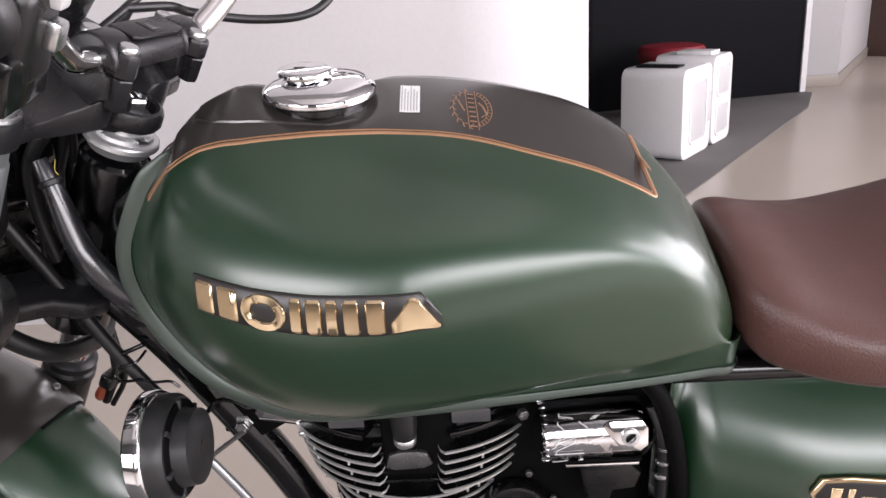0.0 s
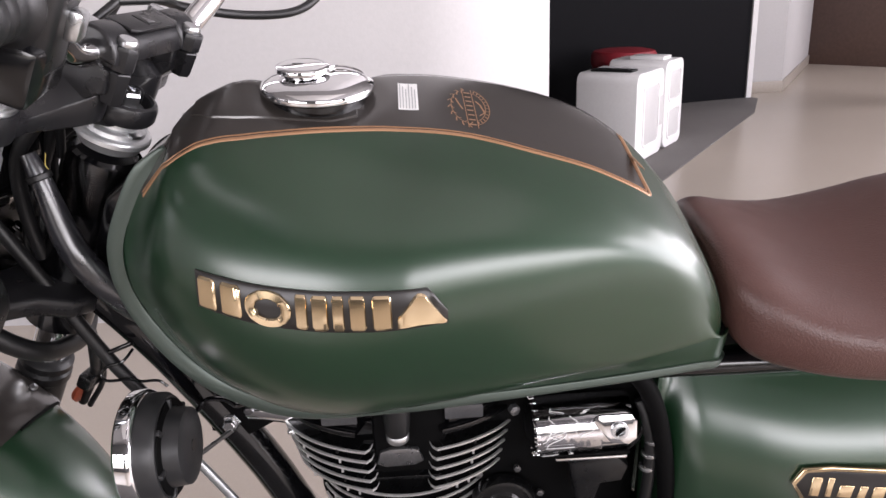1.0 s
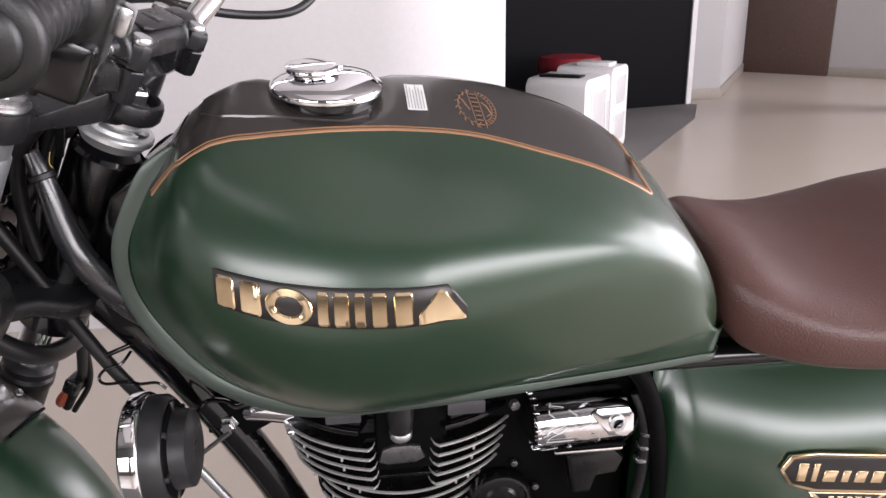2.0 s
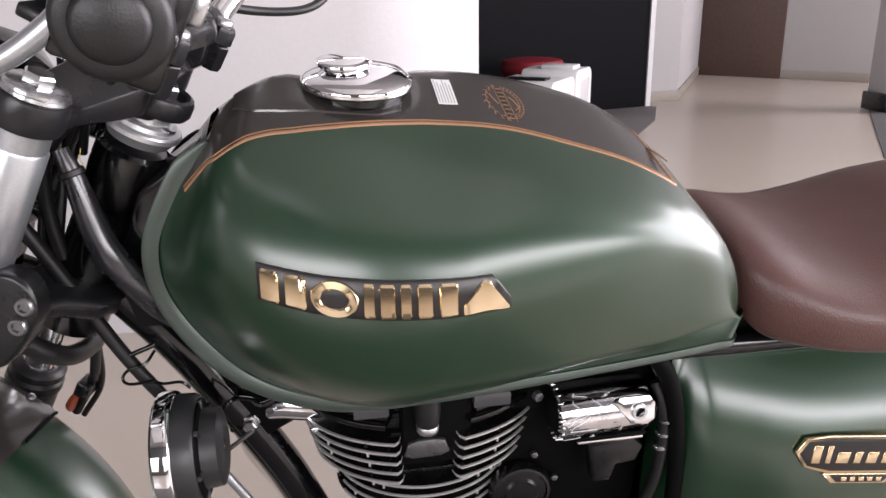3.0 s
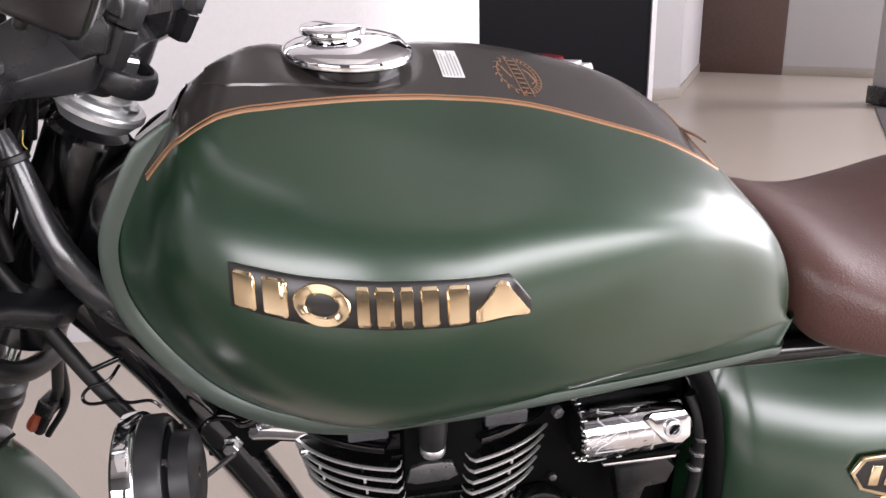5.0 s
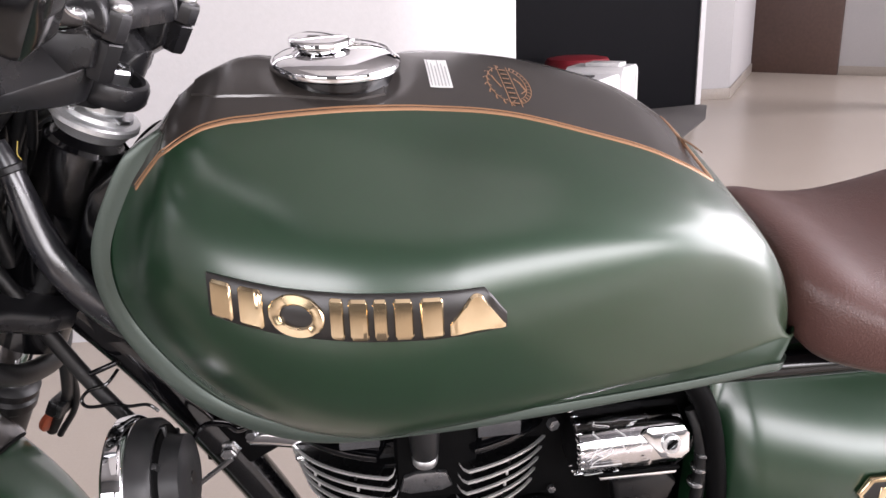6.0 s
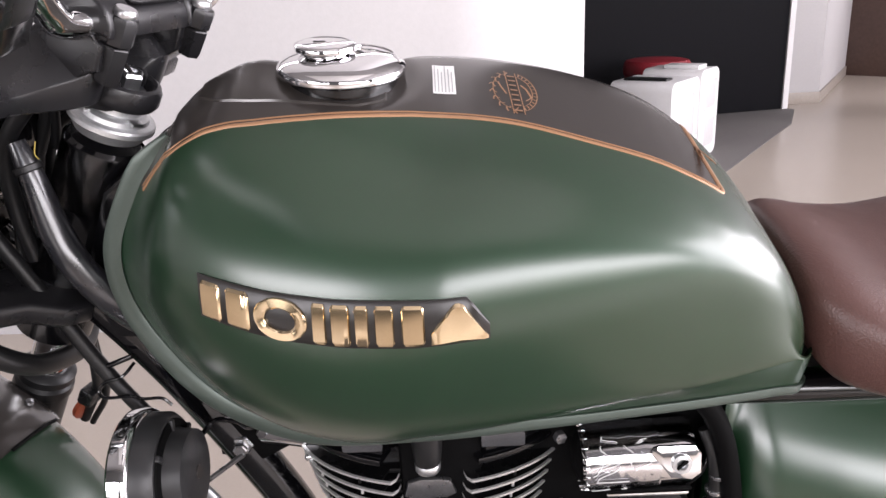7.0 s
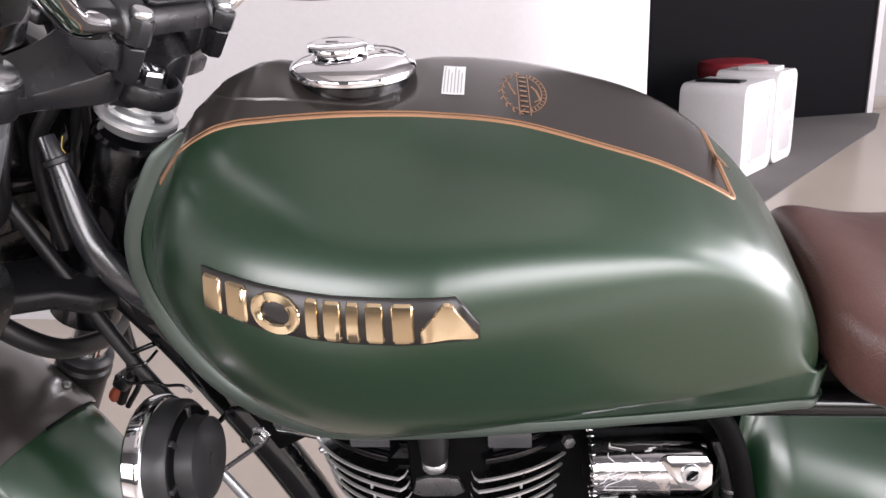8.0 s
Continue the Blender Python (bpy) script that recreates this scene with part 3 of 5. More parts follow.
for k in range(6):
    x = -0.0408 + 0.0027 * k
    draped(x, x + 0.0009, -0.0160, 0.0265 - 0.005 * (k % 3), 0.0009, 2, 14, bm)
part("small_print", bm, LABEL_INK, label_plate, "unreadable grey lines of print", 80)

# gold wreath emblem on the crown
bm = bmesh.new()
WX, WV, RX, RV = 0.0215, -0.0055, 0.0178, 0.0305


def crown_line(pts, w, bm):
    """A thin raised line over (x, v) points on the crown."""
    pts = [on_top(x, v, 0.0004) for x, v in pts]
    rows = []
    for k, p in enumerate(pts):
        t = (pts[min(k + 1, len(pts) - 1)] - pts[max(k - 1, 0)]).normalized()
        s = t.cross(Vector((0, 0, 1))).normalized() * w / 2
        rows.append([p - s, p + s])
    sheet(rows, bm=bm)


# laurel branch on one side, toothed ring on the other, and a slanting band between two thin lines across the middle
for q in np.linspace(1.75, 4.55, 9):
    c = (WX + 0.96 * RX * math.cos(q), WV + 0.96 * RV * math.sin(q))
    for turn, reach in ((0.55, 0.0042), (-0.9, 0.0034)):
        d = q + math.pi / 2 + turn
        crown_line([c, (c[0] + reach * 0.6 * math.cos(d), c[1] + reach * math.sin(d)), (c[0] + reach * math.cos(d + 0.2), c[1] + 1.7 * reach * math.sin(d + 0.2))], 0.0011, bm)
crown_line([(WX + 0.92 * RX * math.cos(q), WV + 0.92 * RV * math.sin(q)) for q in np.linspace(1.75, 4.55, 20)], 0.0006, bm)
for k in (1.0, 0.80):
    crown_line([(WX + k * RX * math.cos(q), WV + k * RV * math.sin(q)) for q in np.linspace(-1.25, 1.25, 22)], 0.0008, bm)
for q in np.linspace(-1.2, 1.2, 13):
    crown_line([(WX + k * RX * math.cos(q), WV + k * RV * math.sin(q)) for k in (0.84, 0.97)], 0.0011, bm)
for dx in (-0.0042, 0.0042):
    crown_line([(WX + dx - 0.03 * v, WV + v) for v in np.linspace(-0.034, 0.030, 14)], 0.0007, bm)
for k in range(8):
    v = -0.029 + 0.0075 * k
    crown_line([(WX - 0.0028 - 0.03 * v, WV + v), (WX + 0.0028 - 0.03 * v, WV + v)], 0.0032, bm)
crown_line([(WX + 0.0062, WV + 0.010), (WX + 0.0100, WV + 0.004), (WX + 0.0128, WV - 0.008), (WX + 0.0080, WV - 0.014)], 0.0016, bm)
crown_line([(WX - 0.0064, WV - 0.006), (WX - 0.0098, WV + 0.004), (WX - 0.0118, WV + 0.012)], 0.0013, bm)
part("wreath_emblem", bm, COPPER, tank, "copper printed laurel wreath emblem", 80)

# raised badge on the flank: gold plates on a black base
def badge_top(x):
    return float(np.interp(x, (-0.206, -0.16, -0.11, -0.06, -0.02), (0.9245, 0.9205, 0.9185, 0.9185, 0.9195)))


def badge_foot(x):
    return float(np.interp(x, (-0.206, -0.16, -0.11, -0.06, -0.005), (0.8985, 0.8930, 0.8905, 0.8905, 0.8935)))


def badge_plate(name, u0, u1, h0, h1, off, thick, mat, parent, shape=None, n=14, label=""):
    """A plate that hugs the flank, between x shares u0 to u1 and height shares h0 to h1; shape(u) gives its own limits of height."""
    top, low = [], []
    rows = []
    for k in range(n + 1):
        u = k / n
        x = -0.206 + 0.196 * (u0 + (u1 - u0) * u)
        a, b = shape(u) if shape else (0.0, 1.0)
        lo, hi = h0 + (h1 - h0) * a, h0 + (h1 - h0) * b
        wl = badge_foot(x) + (badge_top(x) - badge_foot(x)) * lo
        wh = badge_foot(x) + (badge_top(x) - badge_foot(x)) * hi
        wm = [wl + (wh - wl) * q for q in (0, 0.08, 0.5, 0.92, 1)]
        o = [0.3, 1, 1, 1, 0.3] if 0 < k < n else [0.3] * 5
        rows.append([on_side(x, w, off - 0.004) for w in (wl,)] + [on_side(x, w, off + thick * q) for w, q in zip(wm, o)] + [on_side(x, wh, off - 0.004)])
    bm, v = sheet(rows)
    bm.faces.new(v[0])
    bm.faces.new(v[-1])
    return part(name, bm, mat, parent, label, 35)


def chamfered(u):
    """Bars whose ends are a little chamfered at the corners."""
    k = 0.10 * max(0.0, abs(2 * u - 1) - 0.80) / 0.20
    return k, 1 - k


badge = badge_plate("flank_badge", -0.006, 0.992, -0.05, 1.07, 0.0015, 0.0015, BADGE_BLACK, tank, lambda u: (0.0, 1.0 if u < 0.93 else 1.0 - (u - 0.93) * 9), 40, "black badge base with gold plates")
for name, u0, u1, shape in (
    ("gold_bar", 0.010, 0.082, chamfered), ("gold_bar", 0.104, 0.186, chamfered),
    ("gold_bar", 0.404, 0.450, chamfered), ("gold_bar", 0.466, 0.530, chamfered), ("gold_bar", 0.546, 0.592, chamfered),
    ("gold_bar", 0.612, 0.676, chamfered), ("gold_bar", 0.700, 0.776, chamfered),
    ("gold_wedge", 0.796, 0.985, lambda u: (0.0, 0.30 + 1.75 * u if u < 0.4 else 1.0 if u < 0.55 else 1.0 - (u - 0.55) * 2.0)),
):
    badge_plate(name, u0, u1, 0.02, 0.96, 0.003, 0.0022, GOLD, badge, shape)
rows = []
for q in np.linspace(0, 2 * math.pi, 40, endpoint=False):
    row = []
    for rr, oo in ((1.0, -0.002), (1.0, 0.0045), (0.95, 0.0055), (0.66, 0.0055), (0.58, 0.0045), (0.58, -0.002)):
        x = -0.206 + 0.196 * (0.295 + 0.092 * rr * math.cos(q))
        h = 0.48 + (0.50 if rr > 0.8 else 0.46) * rr * math.sin(q)
        row.append(on_side(x, badge_foot(x) + (badge_top(x) - badge_foot(x)) * h, oo))
    rows.append(row)
part("gold_ring", sheet(rows, close_u=True)[0], GOLD, badge)

# seat
SEAT = [
    # x, crown height, half width, foot height, foot half width
    (0.246, 0.862, 0.060, 0.836, 0.058), (0.252, 0.870, 0.085, 0.812, 0.084), (0.264, 0.872, 0.103, 0.792, 0.104), (0.285, 0.868, 0.118, 0.779, 0.120),
    (0.330, 0.853, 0.132, 0.772, 0.138), (0.385, 0.846, 0.140, 0.769, 0.149), (0.445, 0.854, 0.145, 0.771, 0.156), (0.520, 0.873, 0.147, 0.777, 0.158),
    (0.640, 0.896, 0.136, 0.787, 0.146), (0.760, 0.916, 0.117, 0.800, 0.127), (0.800, 0.908, 0.100, 0.820, 0.110), (0.815, 0.890, 0.070, 0.850, 0.080),
]
rows = []
for x, wt, h, wf, hf in spline(SEAT, 48):
    row = []
    for q in np.linspace(-1, 1, 61):
        a, mid = abs(q), wf + 0.42 * (wt - wf)
        if a < 0.62:
            th = a / 0.62 * math.pi / 2
            v, w = max(h, hf) * math.sin(th) ** (2 / 2.7), mid + (wt - mid) * math.cos(th) ** (2 / 2.7)
        else:
            k = (a - 0.62) / 0.38
            v, w = max(h, hf) * (1 - 0.08 * k ** 2 - 0.05 * k ** 8), mid - (mid - wf) * k
        row.append((x, math.copysign(v, q), w))
    rows.append(row)
bm, v = sheet(rows)
bm.faces.new(v[0])
bm.faces.new(v[-1])
for i in range(len(v) - 1):
    bm.faces.new((v[i][0], v[i][-1], v[i + 1][-1], v[i + 1][0]))
seat = part("seat", bm, LEATHER, bike, "grained brown leather seat", 60)

# side covers under the seat: a rounded front corner, and a broad shoulder under the seat's edge
COVER_OUT = [(0.0, 0.082), (0.01, 0.0925), (0.02, 0.1025), (0.030, 0.1105), (0.037, 0.1147), (0.045, 0.118), (0.075, 0.1285), (0.10, 0.1372), (0.13, 0.1455), (0.16, 0.150), (0.20, 0.1525), (0.28, 0.153), (0.37, 0.150)]
COVER_DROP = [(0.0, 0.22), (0.03, 0.473), (0.06, 0.700), (0.075, 0.789), (0.09, 0.858), (0.115, 0.932), (0.15, 0.983), (0.18, 1.0), (0.26, 0.97), (0.36, 0.87)]


def cover_point(d, h):
    """A point of the left cover d behind its front edge and h under its top edge."""
    drop, edge = float(np.interp(h, *zip(*DROP_SOFT))), max(0.0, 1 - d / 0.030) ** 2
    out = float(np.interp(d, *zip(*COVER_SOFT))) * (drop + (0.85 - drop) * edge)
    top = 0.772 - 0.040 * max(0, 1 - d / 0.040) ** 2.2
    return Vector((0.203 + d + 0.10 * h * h * max(0, 1 - d / 0.2), -out, top - h))


COVER_SOFT = [tuple(p) for p in spline(COVER_OUT, 60)]
DROP_SOFT = [tuple(p) for p in spline(COVER_DROP, 60)]
for side in (-1, 1):
    rows = []
    for u in np.linspace(0, 1, 44) ** 1.6:
        rows.append([])
        for q in np.linspace(0, 1, 40) ** 1.3:
            p = cover_point(0.36 * u, 0.33 * q)
            rows[-1].append((p.x, -side * p.y, p.z))
    bm, v = sheet(rows)
    geo = bmesh.ops.extrude_face_region(bm, geom=bm.faces[:])
    for g in geo["geom"]:
        if isinstance(g, bmesh.types.BMVert):
            g.co.y -= side * 0.03
    cover = part("side_cover", bm, GREEN, bike, "matte green side cover", 50)
    if side < 0:
        side_cover = cover

# added near-black filler that keeps the gap between the covers dark
part("airbox_filler", block((0.26, 0.11, 0.30), 0.02, Matrix.Translation((0.36, 0, 0.58))), DULL_SHADE_BLACK, bike, "near-black block filling a dark gap in the frame")

# badge on the side cover: gold rim round a dark field with plain gold bars
def cover_badge(outline, off, thick, mat, name, parent, label=""):
    m = Matrix(((1, 0, -0.01, 0.322), (-0.15, 0.20, -1, -0.1375 - off), (0, 1, 0, 0.654), (0, 0, 0, 1)))
    return part(name, prism([((x - 0.330) * 0.93, (y - 0.650) * 0.93) for x, y in outline], thick, thick * 0.4, m), mat, parent, label)


hexo = [(x + 0.038, y - 0.014) for x, y in ((0.292, 0.664), (0.302, 0.682), (0.330, 0.686), (0.405, 0.686), (0.433, 0.682), (0.443, 0.664), (0.433, 0.646), (0.405, 0.638), (0.330, 0.638), (0.302, 0.646))]
cb = cover_badge(hexo, 0.0, 0.004, GOLD, "cover_badge", side_cover, "gold rimmed dark emblem")
cover_badge([(0.4055 + (x - 0.4055) * 0.950, 0.648 + (y - 0.648) * 0.82) for x, y in hexo], 0.003, 0.002, BADGE_BLACK, "badge_field", cb)
for x0, x1, y0, y1 in ((0.346, 0.356, 0.6390, 0.6610), (0.362, 0.368, 0.6390, 0.6610), (0.374, 0.388, 0.6390, 0.6530), (0.394, 0.402, 0.6390, 0.6530), (0.408, 0.420, 0.6390, 0.6530), (0.426, 0.438, 0.6390, 0.6530), (0.444, 0.458, 0.6390, 0.6530)):
    cover_badge([(x0, y0), (x1, y0), (x1 + 0.003, y1), (x0 + 0.003, y1)], 0.005, 0.0012, GOLD, "badge_bar", cb)
cover_badge([(0.362, 0.6240), (0.374, 0.6110), (0.437, 0.6110), (0.449, 0.6240)], 0.0, 0.0035, GOLD, "badge_foot", cb)
cover_badge([(0.370, 0.6225), (0.379, 0.6135), (0.432, 0.6135), (0.441, 0.6225)], 0.003, 0.0015, BADGE_BLACK, "badge_field", cb)
for k in range(5):
    cover_badge([(0.384 + 0.010 * k, 0.6155), (0.390 + 0.010 * k, 0.6155), (0.390 + 0.010 * k, 0.6205), (0.384 + 0.010 * k, 0.6205)], 0.0045, 0.0008, GOLD, "badge_bar", cb)

# ---- frame ----
def bar(name, pts, r, mat, parent=None, label="", seg=14, n=0):
    return part(name, tube(pts, r, n, seg), mat, parent or bike, label)


STEM = Vector((-0.304, 0.0, 0.985))
RAKE, TURNED = radians(26.5), radians(17)
AX = Vector((math.sin(RAKE), 0, math.cos(RAKE)))
FW = Vector((-math.cos(RAKE), 0, math.sin(RAKE)))
FWD = FW * math.cos(TURNED) + Vector((0, 1, 0)) * math.sin(TURNED)
RGT = -FW * math.sin(TURNED) + Vector((0, 1, 0)) * math.cos(TURNED)
# steering frame: x forward, y to the rider's right, z up the steering axis
STEER = Matrix((FWD, RGT, AX)).transposed().to_4x4()
STEER.translation = STEM


def st(f, r, a):
    return tuple(STEM + FWD * f + RGT * r + AX * a)


HEAD = STEM + Vector((-0.007, 0.015, -0.010))
head_axis = axes(tuple(HEAD), (1, 0, 0), tuple(AX))
HEAD_STEER = Matrix.Translation(HEAD - STEM) @ STEER
head = part("head_tube", lathe([(0.026, -0.205), (0.033, -0.2), (0.033, -0.180), (0.031, -0.170), (0.031, -0.066), (0.0318, -0.064), (0.0318, -0.008), (0.028, -0.004)], 32, head_axis), GLOSS_BLACK, bike, "gloss black steering head")
part("head_gusset", prism([(-0.31, 0.94), (-0.25, 0.985), (-0.12, 0.90), (-0.20, 0.80), (-0.33, 0.80), (-0.345, 0.86)], 0.05, 0.006, Matrix(((1, 0, 0, 0), (0, 0, -1, 0.025), (0, 1, 0, 0), (0, 0, 0, 1)))), GLOSS_BLACK, bike, "gloss black frame gusset")
part("steering_ring", lathe([(0.027, 0.004), (0.0325, 0.0128), (0.0345, 0.0142), (0.0345, 0.0182), (0.0330, 0.0198), (0.0285, 0.0208), (0.0275, 0.0245), (0.0250, 0.0265), (0.0215, 0.0270), (0.0210, 0.034)], 48, HEAD_STEER), NUT_ZINC, bike, "bright machined steering nut", 25)
for k in range(4):
    a = k * math.pi / 2 + 0.35
    part("ring_notch", block((0.008, 0.010, 0.003), 0.0006, HEAD_STEER @ Matrix.Rotation(a, 4, "Z") @ Matrix.Translation((0.0270, 0, 0.0260))), SATIN, bike)
rng = random.Random(11)
rows = []
for i in range(12):
    rows.append([tuple(head_axis @ Vector(((0.0325 + 0.0009 * rng.random()) * math.cos(q), (0.0325 + 0.0009 * rng.random()) * math.sin(q), -0.006 - 0.056 * i / 11))) for q in np.linspace(0, 2 * math.pi, 30, endpoint=False)])
part("film_wrap", sheet(rows, close_v=True)[0], FILM, head, "crinkled clear film round the steering head", 60)

bar("downtube", [(-0.345, 0.0, 0.83), (-0.290, 0.0, 0.745), (-0.215, 0.0, 0.60), (-0.16, 0.0, 0.46), (-0.10, 0, 0.34)], 0.021, GLOSS_BLACK, None, "gloss black frame downtube")
bar("backbone", [(-0.33, 0, 0.875), (-0.2, 0, 0.868), (0.0, 0, 0.86), (0.15, 0, 0.80), (0.24, 0, 0.72), (0.26, 0, 0.55), (0.25, 0, 0.40)], 0.026, GLOSS_BLACK, None, "gloss black frame backbone")
for s in (-1, 1):
    bar("seat_rail", [(0.10, s * 0.06, 0.755), (0.2, s * 0.066, 0.750), (0.45, s * 0.075, 0.758), (0.75, s * 0.08, 0.79)], 0.013, GLOSS_BLACK)
    bar("frame_tube", [(0.165, s * 0.080, 0.765), (0.188, s * 0.088, 0.735), (0.205, s * 0.092, 0.68), (0.220, s * 0.092, 0.58), (0.225, s * 0.09, 0.42)], 0.0095, DULL_SHADE_BLACK, None, "dull black frame tube")
bar("bottom_tube", [(-0.12, 0.0, 0.36), (-0.02, 0, 0.30), (0.12, 0, 0.29), (0.25, 0, 0.40)], 0.02, GLOSS_BLACK)

# harness hose from behind the fork to the frame, and the thin cable rod with its clip
bar("harness_hose", [(-0.366, -0.024, 0.985), (-0.358, -0.030, 0.960), (-0.347, -0.039, 0.914), (-0.335, -0.044, 0.885), (-0.316, -0.040, 0.850), (-0.296, -0.022, 0.812), (-0.250, 0.0, 0.770)], [0.0070, 0.0095, 0.0125, 0.0130, 0.0130, 0.0125, 0.012], HOSE, None, "soft black wiring harness hose", 18, 50)
part("hose_tie", lathe([(0.0105, -0.003), (0.0115, -0.002), (0.0115, 0.002), (0.0105, 0.003)], 20, axes((-0.3595, -0.029, 0.965), (1, 0, 0), (-0.3, 0.2, 1))), RUBBER, bike)
rod = bar("cable_conduit", [(-0.452, -0.025, 0.985), (-0.430, -0.025, 0.950), (-0.411, -0.025, 0.916), (-0.385, -0.025, 0.858), (-0.350, -0.025, 0.776), (-0.322, -0.025, 0.722), (-0.312, -0.022, 0.705)], 0.0068, RUBBER, None, "thin black cable conduit", 12, 30)
bar("wire_clip", [(-0.322, -0.018, 0.770), (-0.330, -0.030, 0.764), (-0.345, -0.032, 0.760), (-0.352, -0.034, 0.752), (-0.346, -0.038, 0.747), (-0.325, -0.036, 0.746), (-0.316, -0.03, 0.738), (-0.300, -0.03, 0.738), (-0.292, -0.03, 0.730)], 0.0016, GLOSS_BLACK, rod, "bent wire clip", 8, 48)
bar("wire_clip", [(-0.345, -0.026, 0.772), (-0.330, -0.028, 0.779), (-0.318, -0.028, 0.784)], 0.0025, GLOSS_BLACK, rod)

# ---- steering ----
clamp_out = [(0.052, -0.132), (0.066, -0.118), (0.070, -0.098), (0.060, -0.070), (0.045, -0.035), (0.040, 0.0), (0.045, 0.035), (0.060, 0.070), (0.070, 0.098), (0.066, 0.118), (0.052, 0.132), (0.030, 0.132), (0.014, 0.118), (0.008, 0.085), (-0.006, 0.052), (-0.030, 0.036), (-0.040, 0.015), (-0.041, -0.012), (-0.032, -0.034), (-0.008, -0.052), (0.008, -0.085), (0.014, -0.118), (0.030, -0.132)]


def clamp_arm(s):
    """One arm of the cast top clamp: it rises from the fork eye to the foot of the riser."""
    rows = []
    # distance from the middle; rear and front limit; underside; top at the rear and at the front
    for r, f0, f1, lo, h0, h1 in spline([(0.124, 0.022, 0.066, 0.016, 0.034, 0.037), (0.104, 0.019, 0.068, 0.0165, 0.0345, 0.038), (0.087, 0.018, 0.064, 0.018, 0.036, 0.042), (0.070, 0.010, 0.056, 0.021, 0.044, 0.053),
                                         (0.058, 0.000, 0.048, 0.026, 0.053, 0.066), (0.050, -0.007, 0.042, 0.030, 0.061, 0.080), (0.040, -0.009, 0.036, 0.031, 0.064, 0.084), (0.030, -0.006, 0.034, 0.031, 0.060, 0.080),
                                         (0.018, 0.003, 0.032, 0.030, 0.040, 0.052), (0.000, 0.007, 0.032, 0.024, 0.035, 0.040)], 46):
        d = f1 - f0
        ring = [(f0 + 0.004, lo), (f0 + 0.0008, lo + 0.003), (f0, lo + 0.4 * (h0 - lo)), (f0, h0 - 0.0022), (f0 + 0.0007, h0 - 0.0007), (f0 + 0.0022, h0), (f0 + 0.35 * d, h0 + 0.45 * (h1 - h0)), (f0 + 0.7 * d, h1), (f1 - 0.004, h1), (f1, h1 - 0.004), (f1, lo + 0.004), (f1 - 0.004, lo)]
        rows.append([st(f, s * r, a) for f, a in ring])
    bm, v = sheet(rows, close_v=True)
    bm.faces.new(v[0])
    bm.faces.new(v[-1])
    return bm


top_clamp = part("top_clamp", clamp_arm(-1), CAST_BLACK, bike, "satin black cast top fork clamp", 28)
part("clamp_arm", clamp_arm(1), CAST_BLACK, top_clamp, "", 28)
for s in (-1, 1):
    part("fork_eye", lathe([(0.0235, 0.015), (0.0262, 0.0165), (0.0272, 0.020), (0.0272, 0.036), (0.0260, 0.040), (0.023, 0.041)], 40, STEER @ Matrix.Translation((0.044 if s < 0 else 0.052, -0.114 if s < 0 else 0.106, 0))), CAST_BLACK, top_clamp)
    part("clamp_rib", prism([(0.004, -0.004), (-0.016, -0.004), (-0.022, 0.0), (-0.016, 0.004), (0.004, 0.004)], 0.026, 0.002, STEER @ Matrix.Translation((0.006, s * 0.030, 0.024)) @ Matrix.Rotation(s * 0.7, 4, "Z")), CAST_BLACK, top_clamp)
# stem bolt in its cup
BOSS = STEER @ Matrix.Translation((-0.004, 0, 0))
part("stem_boss", lathe([(0.020, 0.0285), (0.0265, 0.0295), (0.0290, 0.0335), (0.0290, 0.043), (0.0272, 0.0470), (0.0240, 0.0485), (0.0218, 0.0465), (0.0208, 0.037), (0.003, 0.037)], 40, BOSS), CAST_BLACK, top_clamp)
part("stem_washer", lathe([(0.0175, 0.037), (0.0182, 0.0385), (0.0172, 0.0400), (0.003, 0.0400)], 36, BOSS), SATIN, top_clamp)
stem_bolt = part("stem_bolt", lathe([(0.0122, 0.040), (0.0132, 0.0415), (0.0132, 0.0525), (0.0115, 0.0550), (0.0075, 0.0552), (0.0070, 0.0520), (0.001, 0.0515)], 6, BOSS), SATIN, top_clamp, "bright hexagon stem bolt", 20)
part("bolt_slot", block((0.016, 0.003, 0.0024), 0.0006, BOSS @ Matrix.Translation((0, 0, 0.0550)) @ Matrix.Rotation(0.6, 4, "Z")), BADGE_BLACK, stem_bolt)

